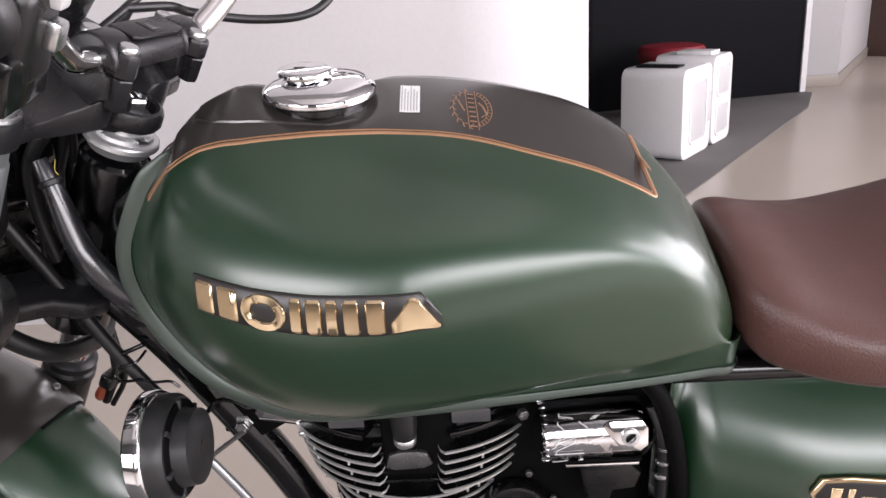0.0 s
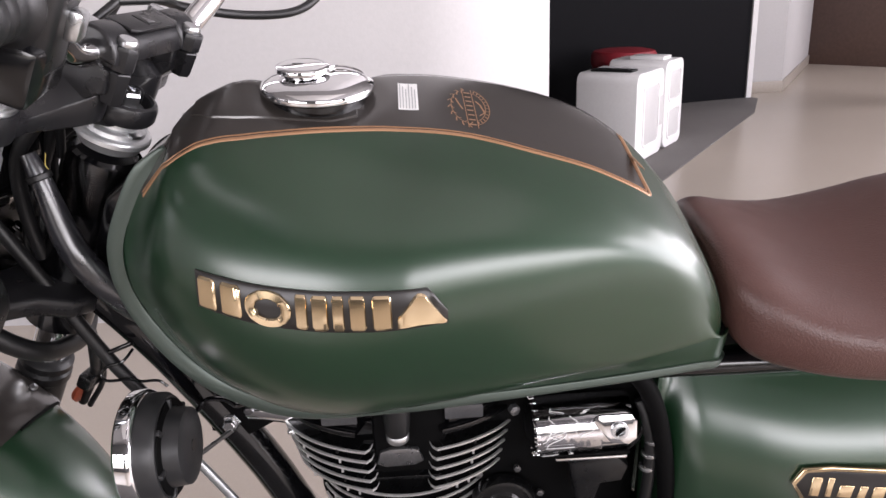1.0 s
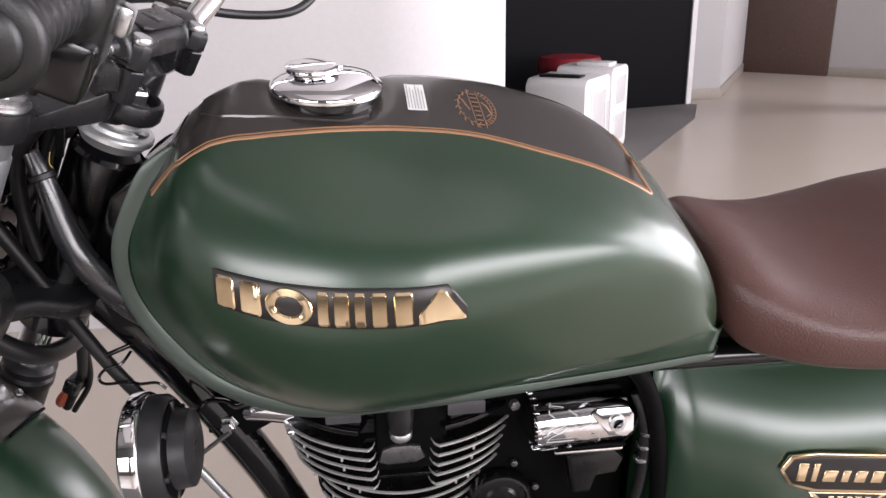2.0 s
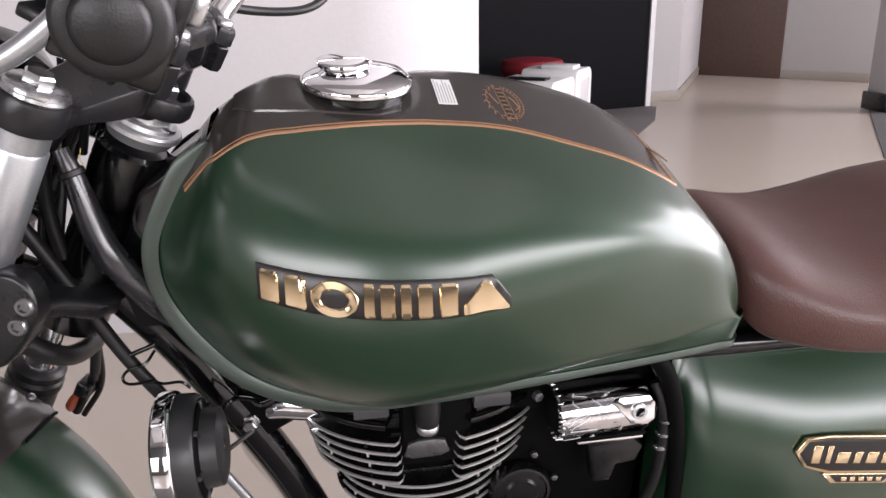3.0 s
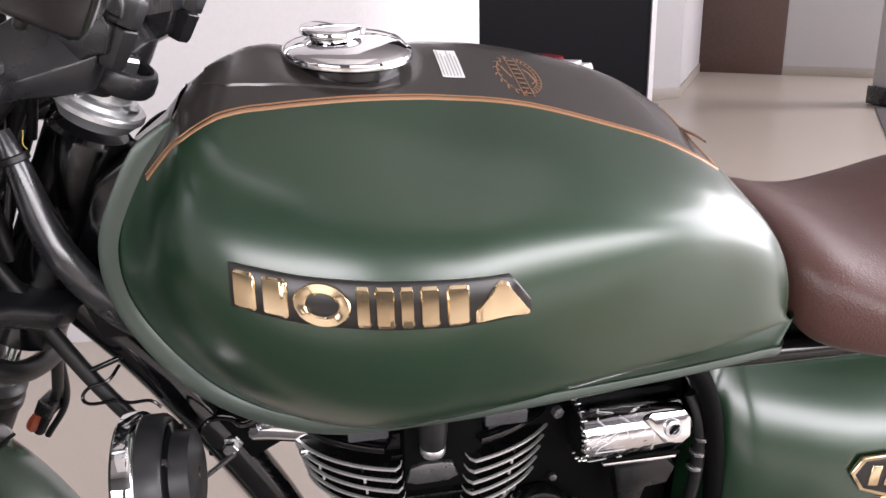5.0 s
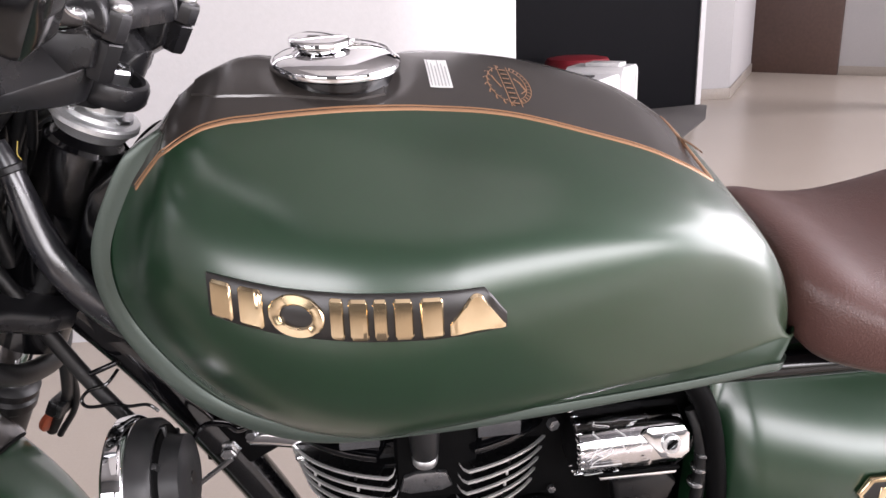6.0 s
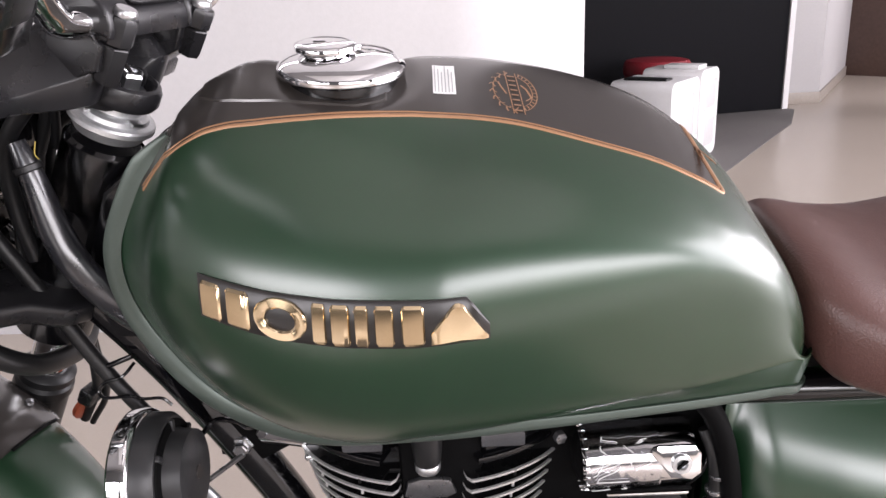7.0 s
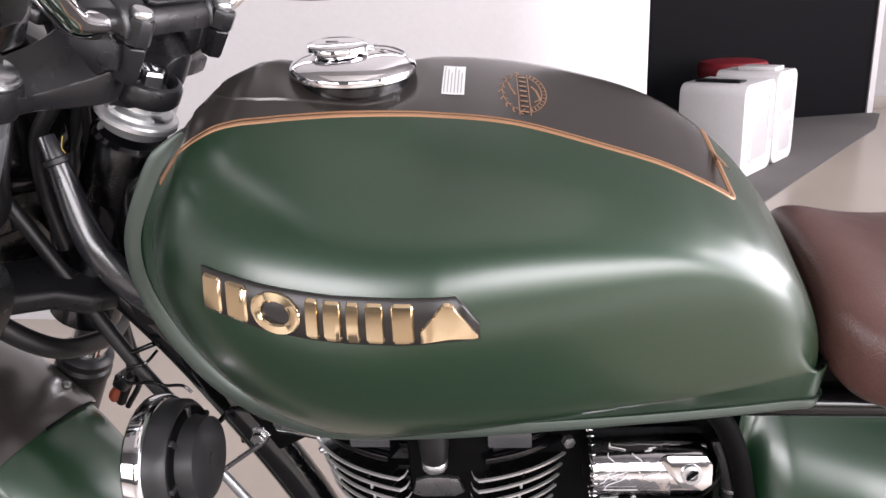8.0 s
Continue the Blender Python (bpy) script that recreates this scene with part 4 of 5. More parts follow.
for s, r in ((-1, -0.114), (1, 0.106)):
    base = STEER @ Matrix.Translation((0.044 if s < 0 else 0.052, r, 0))
    leg = part("fork_tube", lathe([(0.0205, -0.48), (0.0207, 0.0), (0.0207, 0.016)], 40, base), CHROME if s > 0 else FORK_SILVER, bike, "silver telescopic fork tube")
    part("fork_cover", lathe([(0.0205, -0.135), (0.0222, -0.130), (0.0222, -0.004), (0.020, 0.0)], 40, base), FORK_SILVER, leg)
    part("fork_cap", lathe([(0.0235, 0.040), (0.0252, 0.0425), (0.0245, 0.0450), (0.0230, 0.0455), (0.0226, 0.0475), (0.020, 0.0490), (0.002, 0.0495)], 40, base), SATIN, leg, "bright fork top cap")
    part("cap_hex", lathe([(0.0105, 0.0485), (0.0118, 0.050), (0.0118, 0.0555), (0.0102, 0.0575), (0.002, 0.0577)], 6, base), SATIN, leg, "", 20)
    part("dust_boot", lathe([(0.0215, -0.350), (0.026, -0.352), (0.030, -0.356), (0.0300, -0.364), (0.027, -0.366), (0.031, -0.370), (0.0315, -0.380), (0.028, -0.384), (0.0295, -0.392), (0.0295, -0.44), (0.027, -0.45)], 36, base), RUBBER, leg, "ribbed black rubber dust seal")
    part("fork_slider", lathe([(0.0275, -0.62), (0.0285, -0.60), (0.0285, -0.45), (0.027, -0.43)], 32, base), GLOSS_BLACK, leg)
low_out = [(x * 0.95, y * 1.02) for x, y in clamp_out]
lower_clamp = part("lower_clamp", prism(low_out, 0.022, 0.006, STEER @ Matrix.Translation((0, 0, -0.172)), steps=3), CAST_BLACK, bike, "satin black lower fork clamp")
for s in (-1, 1):
    lug = STEER @ Matrix.Translation((0.006, s * 0.124, -0.124))
    lug_out = [(0.026 * math.cos(q) + 0.002, (0.030 if math.sin(q) > 0 else 0.062) * math.sin(q)) for q in np.linspace(0, 2 * math.pi, 20, endpoint=False)]
    part("clamp_lug", prism(lug_out, 0.024, 0.004, lug @ Matrix(((1, 0, 0, 0), (0, 0, -1, 0.012), (0, 1, 0, 0), (0, 0, 0, 1))), steps=3), PLASTIC, lower_clamp)
    for a in (0.009, -0.010):
        part("pinch_bolt", lathe([(0.0072, 0), (0.0076, 0.0015), (0.0076, 0.005), (0.0064, 0.0065), (0.0040, 0.0065), (0.0036, 0.0040), (0.001, 0.0040)], 24, axes(st(-0.008, s * 0.1355, -0.121 + a), tuple(AX), tuple(RGT * s))), STEEL_DARK, lower_clamp, "dull socket head bolt")

# handlebar, its risers and upper clamp
BAR_A = 0.097
handlebar = bar("handlebar", [st(0.002, 0.0, BAR_A), st(0.002, 0.075, BAR_A), st(0.004, 0.110, BAR_A + 0.016), st(0.006, 0.175, BAR_A + 0.070), st(-0.002, 0.225, BAR_A + 0.092), st(-0.05, 0.30, BAR_A + 0.098), st(-0.14, 0.39, BAR_A + 0.100)], 0.0112, CHROME, None, "chrome handlebar tube", 18, 70)
bar("bar_left", [st(0.002, 0.0, BAR_A), st(0.002, -0.075, BAR_A), st(0.004, -0.105, BAR_A + 0.016), st(0.002, -0.150, BAR_A + 0.055), st(-0.014, -0.180, BAR_A + 0.080), st(-0.050, -0.240, BAR_A + 0.086), st(-0.092, -0.358, BAR_A + 0.094)], 0.0112, CHROME, handlebar, "", 18, 60)
for s, r, f, low, seam in ((-1, -0.042, -0.0140, 0.056, 0.0855), (1, 0.060, -0.0165, 0.066, 0.0905)):
    side = [(0.031, 0.094), (0.010, 0.094), (-0.012, seam), (-0.014, seam - 0.020), (-0.006, 0.060), (0.004, 0.048), (0.030, 0.046)]
    m = STEER @ Matrix(((1, 0, 0, 0), (0, 0, -1, r + 0.0145), (0, 1, 0, 0), (0, 0, 0, 1)))
    riser = part("riser", prism(side, 0.029, 0.003, m, steps=3), CAST_BLACK, top_clamp, "satin black handlebar riser")
    part("riser_post", lathe([(0.0085, low), (0.0100, low + 0.004), (0.0108, seam - 0.0012), (0.0098, seam - 0.0002), (0.001, seam)], 6, STEER @ Matrix.Translation((f, r, 0))), CAST_BLACK, riser, "", 20)
EYE_F, EYE_A, EYE_R = 0.006, 0.0925, 0.0235
arch = [(EYE_F - EYE_R * math.cos(q), EYE_A + EYE_R * math.sin(q)) for q in np.linspace(0, math.pi, 15)]
across = STEER @ Matrix(((1, 0, 0, 0), (0, 0, -1, 0.0765), (0, 1, 0, 0), (0, 0, 0, 1)))
upper_clamp = part("upper_clamp", prism([(EYE_F + (x - EYE_F) * 0.93, EYE_A + (a - EYE_A) * 0.93 - 0.001) for x, a in arch], 0.134, 0.003, across, steps=3), CAST_BLACK, bike, "satin black handlebar upper clamp")
for r0 in (0.0765, -0.0275):
    part("clamp_end", prism(arch, 0.031, 0.003, STEER @ Matrix(((1, 0, 0, 0), (0, 0, -1, r0), (0, 1, 0, 0), (0, 0, 0, 1))), steps=3), CAST_BLACK, upper_clamp)
part("clamp_plate", prism([(0.018, -0.026), (0.018, 0.046), (-0.006, 0.046), (-0.010, 0.040), (-0.010, -0.020), (-0.006, -0.026)], 0.004, 0.0015, STEER @ Matrix.Translation((0, 0, 0.1115))), CAST_BLACK, upper_clamp)
for s, r, f, seam in ((-1, -0.042, -0.0140, 0.0865), (1, 0.060, -0.0165, 0.0915)):
    part("clamp_lug", lathe([(0.0095, seam), (0.0112, seam + 0.001), (0.0114, 0.1045), (0.0100, 0.1075), (0.0088, 0.1080), (0.001, 0.1080)], 8, STEER @ Matrix.Translation((f, r, 0))), CAST_BLACK, upper_clamp, "", 25)
    part("lug_web", prism([(-0.014, -0.0108), (0.010, -0.0140), (0.010, 0.0140), (-0.014, 0.0108)], 0.106 - seam, 0.003, STEER @ Matrix.Translation((0.0, r, seam))), CAST_BLACK, upper_clamp)
part("clamp_mark", prism([(0.008, -0.008), (0.008, 0.010), (-0.010, 0.010), (-0.010, -0.008)], 0.0012, 0.0004, STEER @ Matrix.Translation((0.004, 0.010, 0.1150))), PLASTIC, upper_clamp)
part("clamp_mark", prism([(0.004, -0.002), (-0.007, 0.004), (-0.007, -0.006)], 0.0008, 0.0002, STEER @ Matrix.Translation((0.004, 0.010, 0.1158))), STEEL_DARK, upper_clamp)
for f in (-0.0145, 0.021):
    for s in (-1, 1):
        part("clamp_bolt", lathe([(0.0080, 0.107), (0.0084, 0.1085), (0.0084, 0.1115), (0.0070, 0.1135), (0.001, 0.1140)], 24, STEER @ Matrix.Translation((f, -0.042 if s < 0 else 0.060, 0))), SATIN, upper_clamp, "bright domed clamp bolt")

# left grip, switch housing and clutch lever
G0, G1 = Vector(st(-0.060, -0.262, BAR_A + 0.088)), Vector(st(-0.094, -0.366, BAR_A + 0.094))
GD = (G1 - G0).normalized()
grip_m = axes(tuple(G0), tuple(AX), tuple(GD))
L = (G1 - G0).length
prof = [(0.016, 0.0), (0.0235, 0.001), (0.0240, 0.004), (0.0195, 0.007)]
for k in range(7):
    z = 0.012 + (L - 0.022) * k / 7
    prof += [(0.0180, z), (0.0180, z + 0.006), (0.0172, z + 0.0072), (0.0172, z + 0.0092)]
prof += [(0.0185, L - 0.010), (0.0225, L - 0.008), (0.0235, L - 0.004), (0.0225, L), (0.0200, L + 0.002), (0.0155, L + 0.0022), (0.0145, L + 0.0045), (0.0125, L + 0.0062), (0.001, L + 0.0066)]
grip = part("grip", lathe(prof, 48, grip_m), RUBBER, handlebar, "ribbed black rubber handlebar grip")
sw_m = axes(tuple(G0 - GD * 0.028), tuple(AX), tuple(GD))
housing = part("switch_housing", block((0.062, 0.052, 0.048), 0.010, sw_m @ Matrix.Translation((-0.010, 0, 0)), steps=3), PLASTIC, handlebar, "black left switch housing")
part("switch_box", block((0.034, 0.058, 0.060), 0.004, sw_m @ Matrix.Translation((-0.034, 0.004, 0.004))), GLOSS_BLACK, housing)
part("switch_button", block((0.018, 0.010, 0.016), 0.003, sw_m @ Matrix.Translation((-0.006, -0.029, -0.006))), SATIN, housing)
part("switch_button", block((0.018, 0.012, 0.016), 0.003, sw_m @ Matrix.Translation((0.018, -0.026, -0.006))), PALE_GREY, housing)
for z in (-0.014, 0.016):
    part("housing_screw", lathe([(0.003, 0), (0.003, 0.005), (0.0022, 0.006), (0.0005, 0.006)], 12, sw_m @ Matrix.Translation((-0.052, 0, z)) @ pose(0, 0, 0, 0, -90, 0)), PLASTIC, housing)
P0 = G0 - GD * 0.03 + FWD * 0.045
LEVER = [(-0.288, -0.149, 1.142), (-0.305, -0.150, 1.126), (-0.321, -0.152, 1.113), (-0.340, -0.154, 1.100), (-0.358, -0.156, 1.091), (-0.383, -0.158, 1.080)]
bar("clutch_lever", LEVER, [0.0085, 0.0085, 0.0080, 0.0078, 0.0078, 0.0085], FORK_SILVER, handlebar, "silver clutch lever", 14, 30)
bar("lever_bracket", [tuple(G0 - GD * 0.05), tuple(G0 - GD * 0.045 + FWD * 0.03), LEVER[0]], [0.014, 0.013, 0.010], CAST_BLACK, handlebar, "black clutch lever bracket")

# cables from the right hand side across the steering
for name, pts, r in (
    ("throttle_cable", [st(0.05, 0.33, 0.20), st(0.08, 0.22, 0.165), st(0.07, 0.13, 0.125), st(0.06, 0.06, 0.10), st(0.06, 0.0, 0.05), st(0.05, 0.02, -0.05)], 0.0042),
    ("brake_hose", [st(0.03, 0.33, 0.215), st(0.06, 0.23, 0.172), st(0.085, 0.14, 0.115), st(0.09, 0.10, 0.04), st(0.085, 0.09, -0.10), st(0.07, 0.08, -0.24)], 0.0050),
    ("clutch_cable", [tuple(P0 - GD * 0.02), st(0.02, -0.17, 0.16), st(0.07, -0.09, 0.12), st(0.085, -0.02, 0.06), st(0.07, 0.02, -0.04), st(0.03, 0.00, -0.16)], 0.0042),
    ("fork_hose", [st(0.050, -0.110, -0.150), st(0.008, -0.088, -0.182), st(-0.020, -0.050, -0.208), st(-0.022, 0.008, -0.229), st(-0.012, 0.045, -0.240), st(0.005, 0.072, -0.235), st(0.03, 0.085, -0.20)], 0.0095),
    ("brake_hose", [st(0.03, 0.070, -0.20), st(-0.002, 0.072, -0.26), st(-0.012, 0.090, -0.315), st(-0.010, 0.104, -0.345), st(-0.004, 0.112, -0.40)], 0.0058),
    ("speed_cable", [st(0.02, 0.055, -0.19), st(-0.006, 0.082, -0.275), st(-0.020, 0.108, -0.345), st(-0.014, 0.112, -0.40)], 0.0035),
    ("front_brake_hose", [st(0.060, 0.060, 0.10), st(0.041, 0.10, 0.107), st(0.032, 0.13, 0.102), st(-0.007, 0.18, 0.108), st(-0.044, 0.22, 0.126), st(-0.055, 0.25, 0.150), st(-0.05, 0.28, 0.19)], 0.0048),
    ("main_loom", [st(0.045, -0.035, 0.010), st(0.060, -0.030, -0.04), st(0.050, -0.020, -0.09), st(0.025, -0.010, -0.14)], 0.0070),
    ("main_loom", [st(0.060, 0.010, 0.00), st(0.065, 0.020, -0.06), st(0.060, 0.010, -0.12), st(0.045, 0.01, -0.17)], 0.0060),
    ("side_loom", [st(0.075, -0.050, -0.02), st(0.060, -0.062, -0.06), st(0.062, -0.050, -0.11), st(0.085, -0.045, -0.16)], 0.0052),
    ("side_loom", [st(0.090, 0.020, -0.01), st(0.075, -0.010, -0.05), st(0.085, -0.030, -0.09), st(0.080, -0.010, -0.15)], 0.0045),
    ("side_loom", [st(0.050, 0.060, -0.01), st(0.072, 0.045, -0.05), st(0.070, 0.055, -0.11), st(0.060, 0.050, -0.17)], 0.0048),
    ("thin_wire", [st(0.030, -0.040, -0.018), st(0.026, -0.043, -0.026), st(0.022, -0.0425, -0.029)], 0.0004),
):
    bar(name, pts, r, BRASS_WIRE if name == "thin_wire" else RUBBER, None, "", 10, 40)
part("hose_bracket", block((0.018, 0.026, 0.020), 0.004, STEER @ Matrix.Translation((-0.008, 0.100, -0.352))), PLASTIC, bike)
# added black backing boxes that darken the gap between the fork legs, with connectors
nest = part("backing_box", block((0.050, 0.170, 0.165), 0.012, STEER @ Matrix.Translation((0.118, 0.005, -0.095)), steps=3), PLASTIC, bike, "black backing box added between the fork legs")
part("lower_backing", prism([(-0.075, -0.05), (0.100, -0.05), (0.112, 0.02), (0.100, 0.06), (-0.07, 0.06)], 0.03, 0.006, STEER @ Matrix.Translation((0.105, 0.0, -0.225)) @ Matrix(((0, 0, 1, 0), (1, 0, 0, 0), (0, 1, 0, 0), (0, 0, 0, 1))), steps=2), PLASTIC, nest)
rng = random.Random(23)
for k in range(22):
    m = STEER @ Matrix.Translation((0.070 + 0.03 * rng.random(), -0.075 + 0.16 * rng.random(), -0.030 - 0.23 * rng.random())) @ pose(0, 0, 0, 360 * rng.random(), 360 * rng.random(), 0)
    part("connector", block((0.012 + 0.014 * rng.random(), 0.010 + 0.006 * rng.random(), 0.018 + 0.014 * rng.random()), 0.002, m), GLOSS_BLACK if k % 3 else PLASTIC, nest)
part("side_reflector", lathe([(0.012, 0), (0.0135, 0.002), (0.0135, 0.006), (0.011, 0.008), (0.001, 0.0085)], 28, axes(st(0.004, 0.110, -0.385), tuple(AX), tuple(-RGT * 0.2 - FWD))), REFLECTOR, bike, "orange side reflector")
part("cluster_bracket", block((0.05, 0.11, 0.012), 0.003, STEER @ Matrix.Translation((0.075, -0.01, 0.075))), PLASTIC, bike)
part("speedometer", lathe([(0.050, -0.03), (0.056, -0.02), (0.058, 0.02), (0.055, 0.026), (0.050, 0.027), (0.001, 0.022)], 40, STEER @ Matrix.Translation((0.125, 0.01, 0.115)) @ pose(0, 0, 0, 0, -12, 0)), PLASTIC, bike, "round black instrument pod")
headlamp = part("headlamp", lathe([(0.02, -0.085), (0.05, -0.075), (0.078, -0.045), (0.088, 0.0), (0.089, 0.03), (0.084, 0.036), (0.06, 0.045), (0.002, 0.052)], 40, axes(st(0.150, 0, -0.060), tuple(AX), (-1, 0.42, 0))), GLOSS_BLACK, bike, "round black headlamp shell")

# front mudguard and wheel
WHEEL_C = Vector(st(0.045, 0, -0.735))
GUARD_C = Vector(st(0.080, 0, -0.680))
rows = []
for q in np.linspace(radians(-8), radians(168), 48):
    e1 = (FWD - AX * FWD.dot(AX)).normalized()
    d = e1 * math.cos(q) + AX * math.sin(q)
    row = []
    for k in np.linspace(-1, 1, 25):
        row.append(tuple(GUARD_C + d * (0.333 - 0.030 * abs(k) ** 2.6) + RGT * 0.074 * k))
    rows.append(row)
bm, v = sheet(rows)
geo = bmesh.ops.extrude_face_region(bm, geom=bm.faces[:])
for g in geo["geom"]:
    if isinstance(g, bmesh.types.BMVert):
        p = g.co - GUARD_C
        g.co -= (p - RGT * p.dot(RGT)).normalized() * 0.003
guard = part("front_mudguard", bm, GREEN, bike, "matte green front mudguard", 50)
rows = []
for q in np.linspace(radians(48), radians(104), 26):
    d = FWD * math.cos(q) + AX * math.sin(q)
    end = 1 - 0.0035 * max(0, (math.degrees(q) - 101) / 3) ** 2 / 0.345
    rows.append([tuple(GUARD_C + d * (0.3375 - 0.030 * abs(k) ** 2.6) * end + RGT * 0.0785 * k) for k in np.linspace(-1, 1, 25)])
part("guard_bracket", sheet(rows)[0], PANEL, guard, "dark bronze mudguard stay plate", 50)
rib = [tuple(GUARD_C + (FWD * math.cos(q) + AX * math.sin(q)) * (0.3395 - 0.030 * abs(k) ** 2.6) + RGT * 0.0785 * k) for q, k in ((radians(93), -0.95), (radians(95), -0.6), (radians(92), -0.2), (radians(90), 0.0))]
part("bracket_slot", tube(rib, 0.0030, 24, 10), DULL_SHADE_BLACK, guard, "black slot in the stay plate")


def on_guard(q, k, r=0.3370):
    d = FWD * math.cos(radians(q)) + AX * math.sin(radians(q))
    return tuple(GUARD_C + d * (r - 0.030 * abs(k) ** 2.6) + RGT * 0.0775 * k)


part("plate_edge", tube([on_guard(104.2, k) for k in np.linspace(-0.15, 0.75, 9)], 0.0019, 30, 8), DULL_SHADE_BLACK, guard, "dark edge of the stay plate")
part("guard_bolt", lathe([(0.0046, 0), (0.0050, 0.0015), (0.0040, 0.0035), (0.001, 0.004)], 12, axes(on_guard(99, 0.62, 0.3385), tuple(FWD), tuple(AX))), STEEL_DARK, guard, "dull fixing bolt")


def wheel(name, centre, axle, radius, width, parent):
    m = axes(tuple(centre), (0, 0.1, 1), tuple(axle))
    w = width
    w_ob = part(name, lathe([(radius - 0.075, -w * 0.36), (radius - 0.06, -w * 0.46), (radius - 0.03, -w * 0.5), (radius - 0.008, -w * 0.3), (radius, 0), (radius - 0.008, w * 0.3), (radius - 0.03, w * 0.5), (radius - 0.06, w * 0.46), (radius - 0.075, w * 0.36)], 64, m), TYRE, parent, "black road tyre")
    part("rim", lathe([(radius - 0.078, -w * 0.38), (radius - 0.070, -w * 0.40), (radius - 0.066, -w * 0.34), (radius - 0.066, w * 0.34), (radius - 0.070, w * 0.40), (radius - 0.078, w * 0.38)], 48, m), CAST_BLACK, w_ob)
    part("hub", lathe([(0.02, -w * 0.5), (0.06, -w * 0.4), (0.06, w * 0.4), (0.02, w * 0.5)], 24, m), CAST_BLACK, w_ob)
    for k in range(5):
        d = Matrix.Rotation(k * 2 * math.pi / 5, 4, "Z")
        part("spoke", block((radius - 0.12, 0.03, 0.022), 0.006, m @ d @ Matrix.Translation(((radius - 0.07) / 2 + 0.01, 0, 0))), CAST_BLACK, w_ob)
    return w_ob


wheel("front_wheel", WHEEL_C, RGT, 0.322, 0.10, bike)
wheel("rear_wheel", (0.86, 0.0, 0.322), (0, 1, 0), 0.322, 0.13, bike)
for s in (-1, 1):
    bar("swingarm", [(0.26, s * 0.07, 0.40), (0.5, s * 0.095, 0.36), (0.86, s * 0.10, 0.322)], 0.02, GLOSS_BLACK)
    bar("shock_absorber", [(0.80, s * 0.12, 0.34), (0.68, s * 0.115, 0.70)], 0.026, GLOSS_BLACK)
bar("side_stand", [(0.10, -0.08, 0.30), (0.14, -0.15, 0.17), (0.17, -0.205, 0.052)], 0.011, GLOSS_BLACK, None, "black side stand")

# ---- horn ----
horn_m = axes((-0.289, -0.089, 0.702), (0, 0, 1), (-0.995, 0.03, -0.05)) @ Matrix.Diagonal((1.07, 1.07, 0.78, 1))
horn = part("horn", lathe([(0.028, -0.040), (0.0345, -0.037), (0.0360, -0.020), (0.037, -0.016), (0.046, -0.014), (0.0495, -0.008), (0.050, 0.010), (0.047, 0.012)], 56, horn_m), HORN_GREY, bike, "round black horn with a chrome ring")
part("horn_ring", lathe([(0.0490, 0.010), (0.0515, 0.0105), (0.0530, 0.0125), (0.0538, 0.018), (0.0534, 0.030), (0.0510, 0.0335), (0.047, 0.0345), (0.002, 0.033)], 56, horn_m), CHROME, horn, "polished chrome horn ring")
# raised black ring paints the dark inside the horn's slots
part("horn_slot_shade", lathe([(0.0368, -0.0150), (0.0368, -0.0182), (0.0435, -0.0168), (0.0440, -0.0140)], 56, horn_m), DULL_SHADE_BLACK, horn, "black ring standing in for the dark slots")
for k in range(7):
    part("horn_rib", block((0.0095, 0.0050, 0.0060), 0.0012, horn_m @ Matrix.Rotation(radians(18 + 360 / 7 * k), 4, "Z") @ Matrix.Translation((0.0405, 0, -0.0170))), HORN_GREY, horn)
part("horn_hole", lathe([(0.0055, -0.0415), (0.0058, -0.0395), (0.001, -0.0405)], 20, horn_m), BADGE_BLACK, horn)
mount = part("engine_bracket", prism([(-0.262, 0.690), (-0.245, 0.705), (-0.205, 0.690), (-0.190, 0.665), (-0.225, 0.645), (-0.262, 0.655)], 0.012, 0.003, Matrix(((1, 0, 0, 0), (0, 0, -1, -0.004), (0, 1, 0, 0), (0, 0, 0, 1)))), DULL_SHADE_BLACK, bike, "black engine mounting bracket")
part("mount_bolt", lathe([(0.011, 0), (0.0115, 0.002), (0.010, 0.004), (0.0072, 0.0045), (0.0072, 0.010), (0.006, 0.011), (0.001, 0.011)], 6, axes((-0.240, -0.016, 0.668), (1, 0, 0), (0, -1, 0))), SATIN, mount)
bar("horn_stay", [(-0.281, -0.034, 0.634), (-0.258, -0.030, 0.650), (-0.237, -0.026, 0.664)], 0.0026, STEEL_DARK, mount, "thin steel horn stay")
bar("brace_rod", [(-0.305, -0.036, 0.676), (-0.279, -0.032, 0.629), (-0.264, -0.031, 0.600), (-0.249, -0.030, 0.569), (-0.21, -0.03, 0.49)], 0.0050, FORK_SILVER, mount, "plain steel brace rod")
for x, w in ((-0.218, 0.684),):
    part("bracket_bolt", lathe([(0.0052, 0), (0.0055, 0.002), (0.0050, 0.006), (0.001, 0.0065)], 6, axes((x, -0.016, w), (1, 0, 0), (0, -1, 0))), STEEL_DARK, mount, "", 20)
bar("horn_wire", [(-0.262, -0.05, 0.712), (-0.250, -0.045, 0.722), (-0.235, -0.035, 0.712), (-0.225, -0.03, 0.70), (-0.20, -0.03, 0.712)], 0.0026, GLOSS_BLACK, mount, "", 8, 30)

# ---- engine ----
engine = part("engine", block((0.140, 0.110, 0.30), 0.02, Matrix.Translation((-0.052, 0.0, 0.585))), ENGINE_BLACK, bike, "black air-cooled engine with bright fin edges")


FIN_X = -0.054


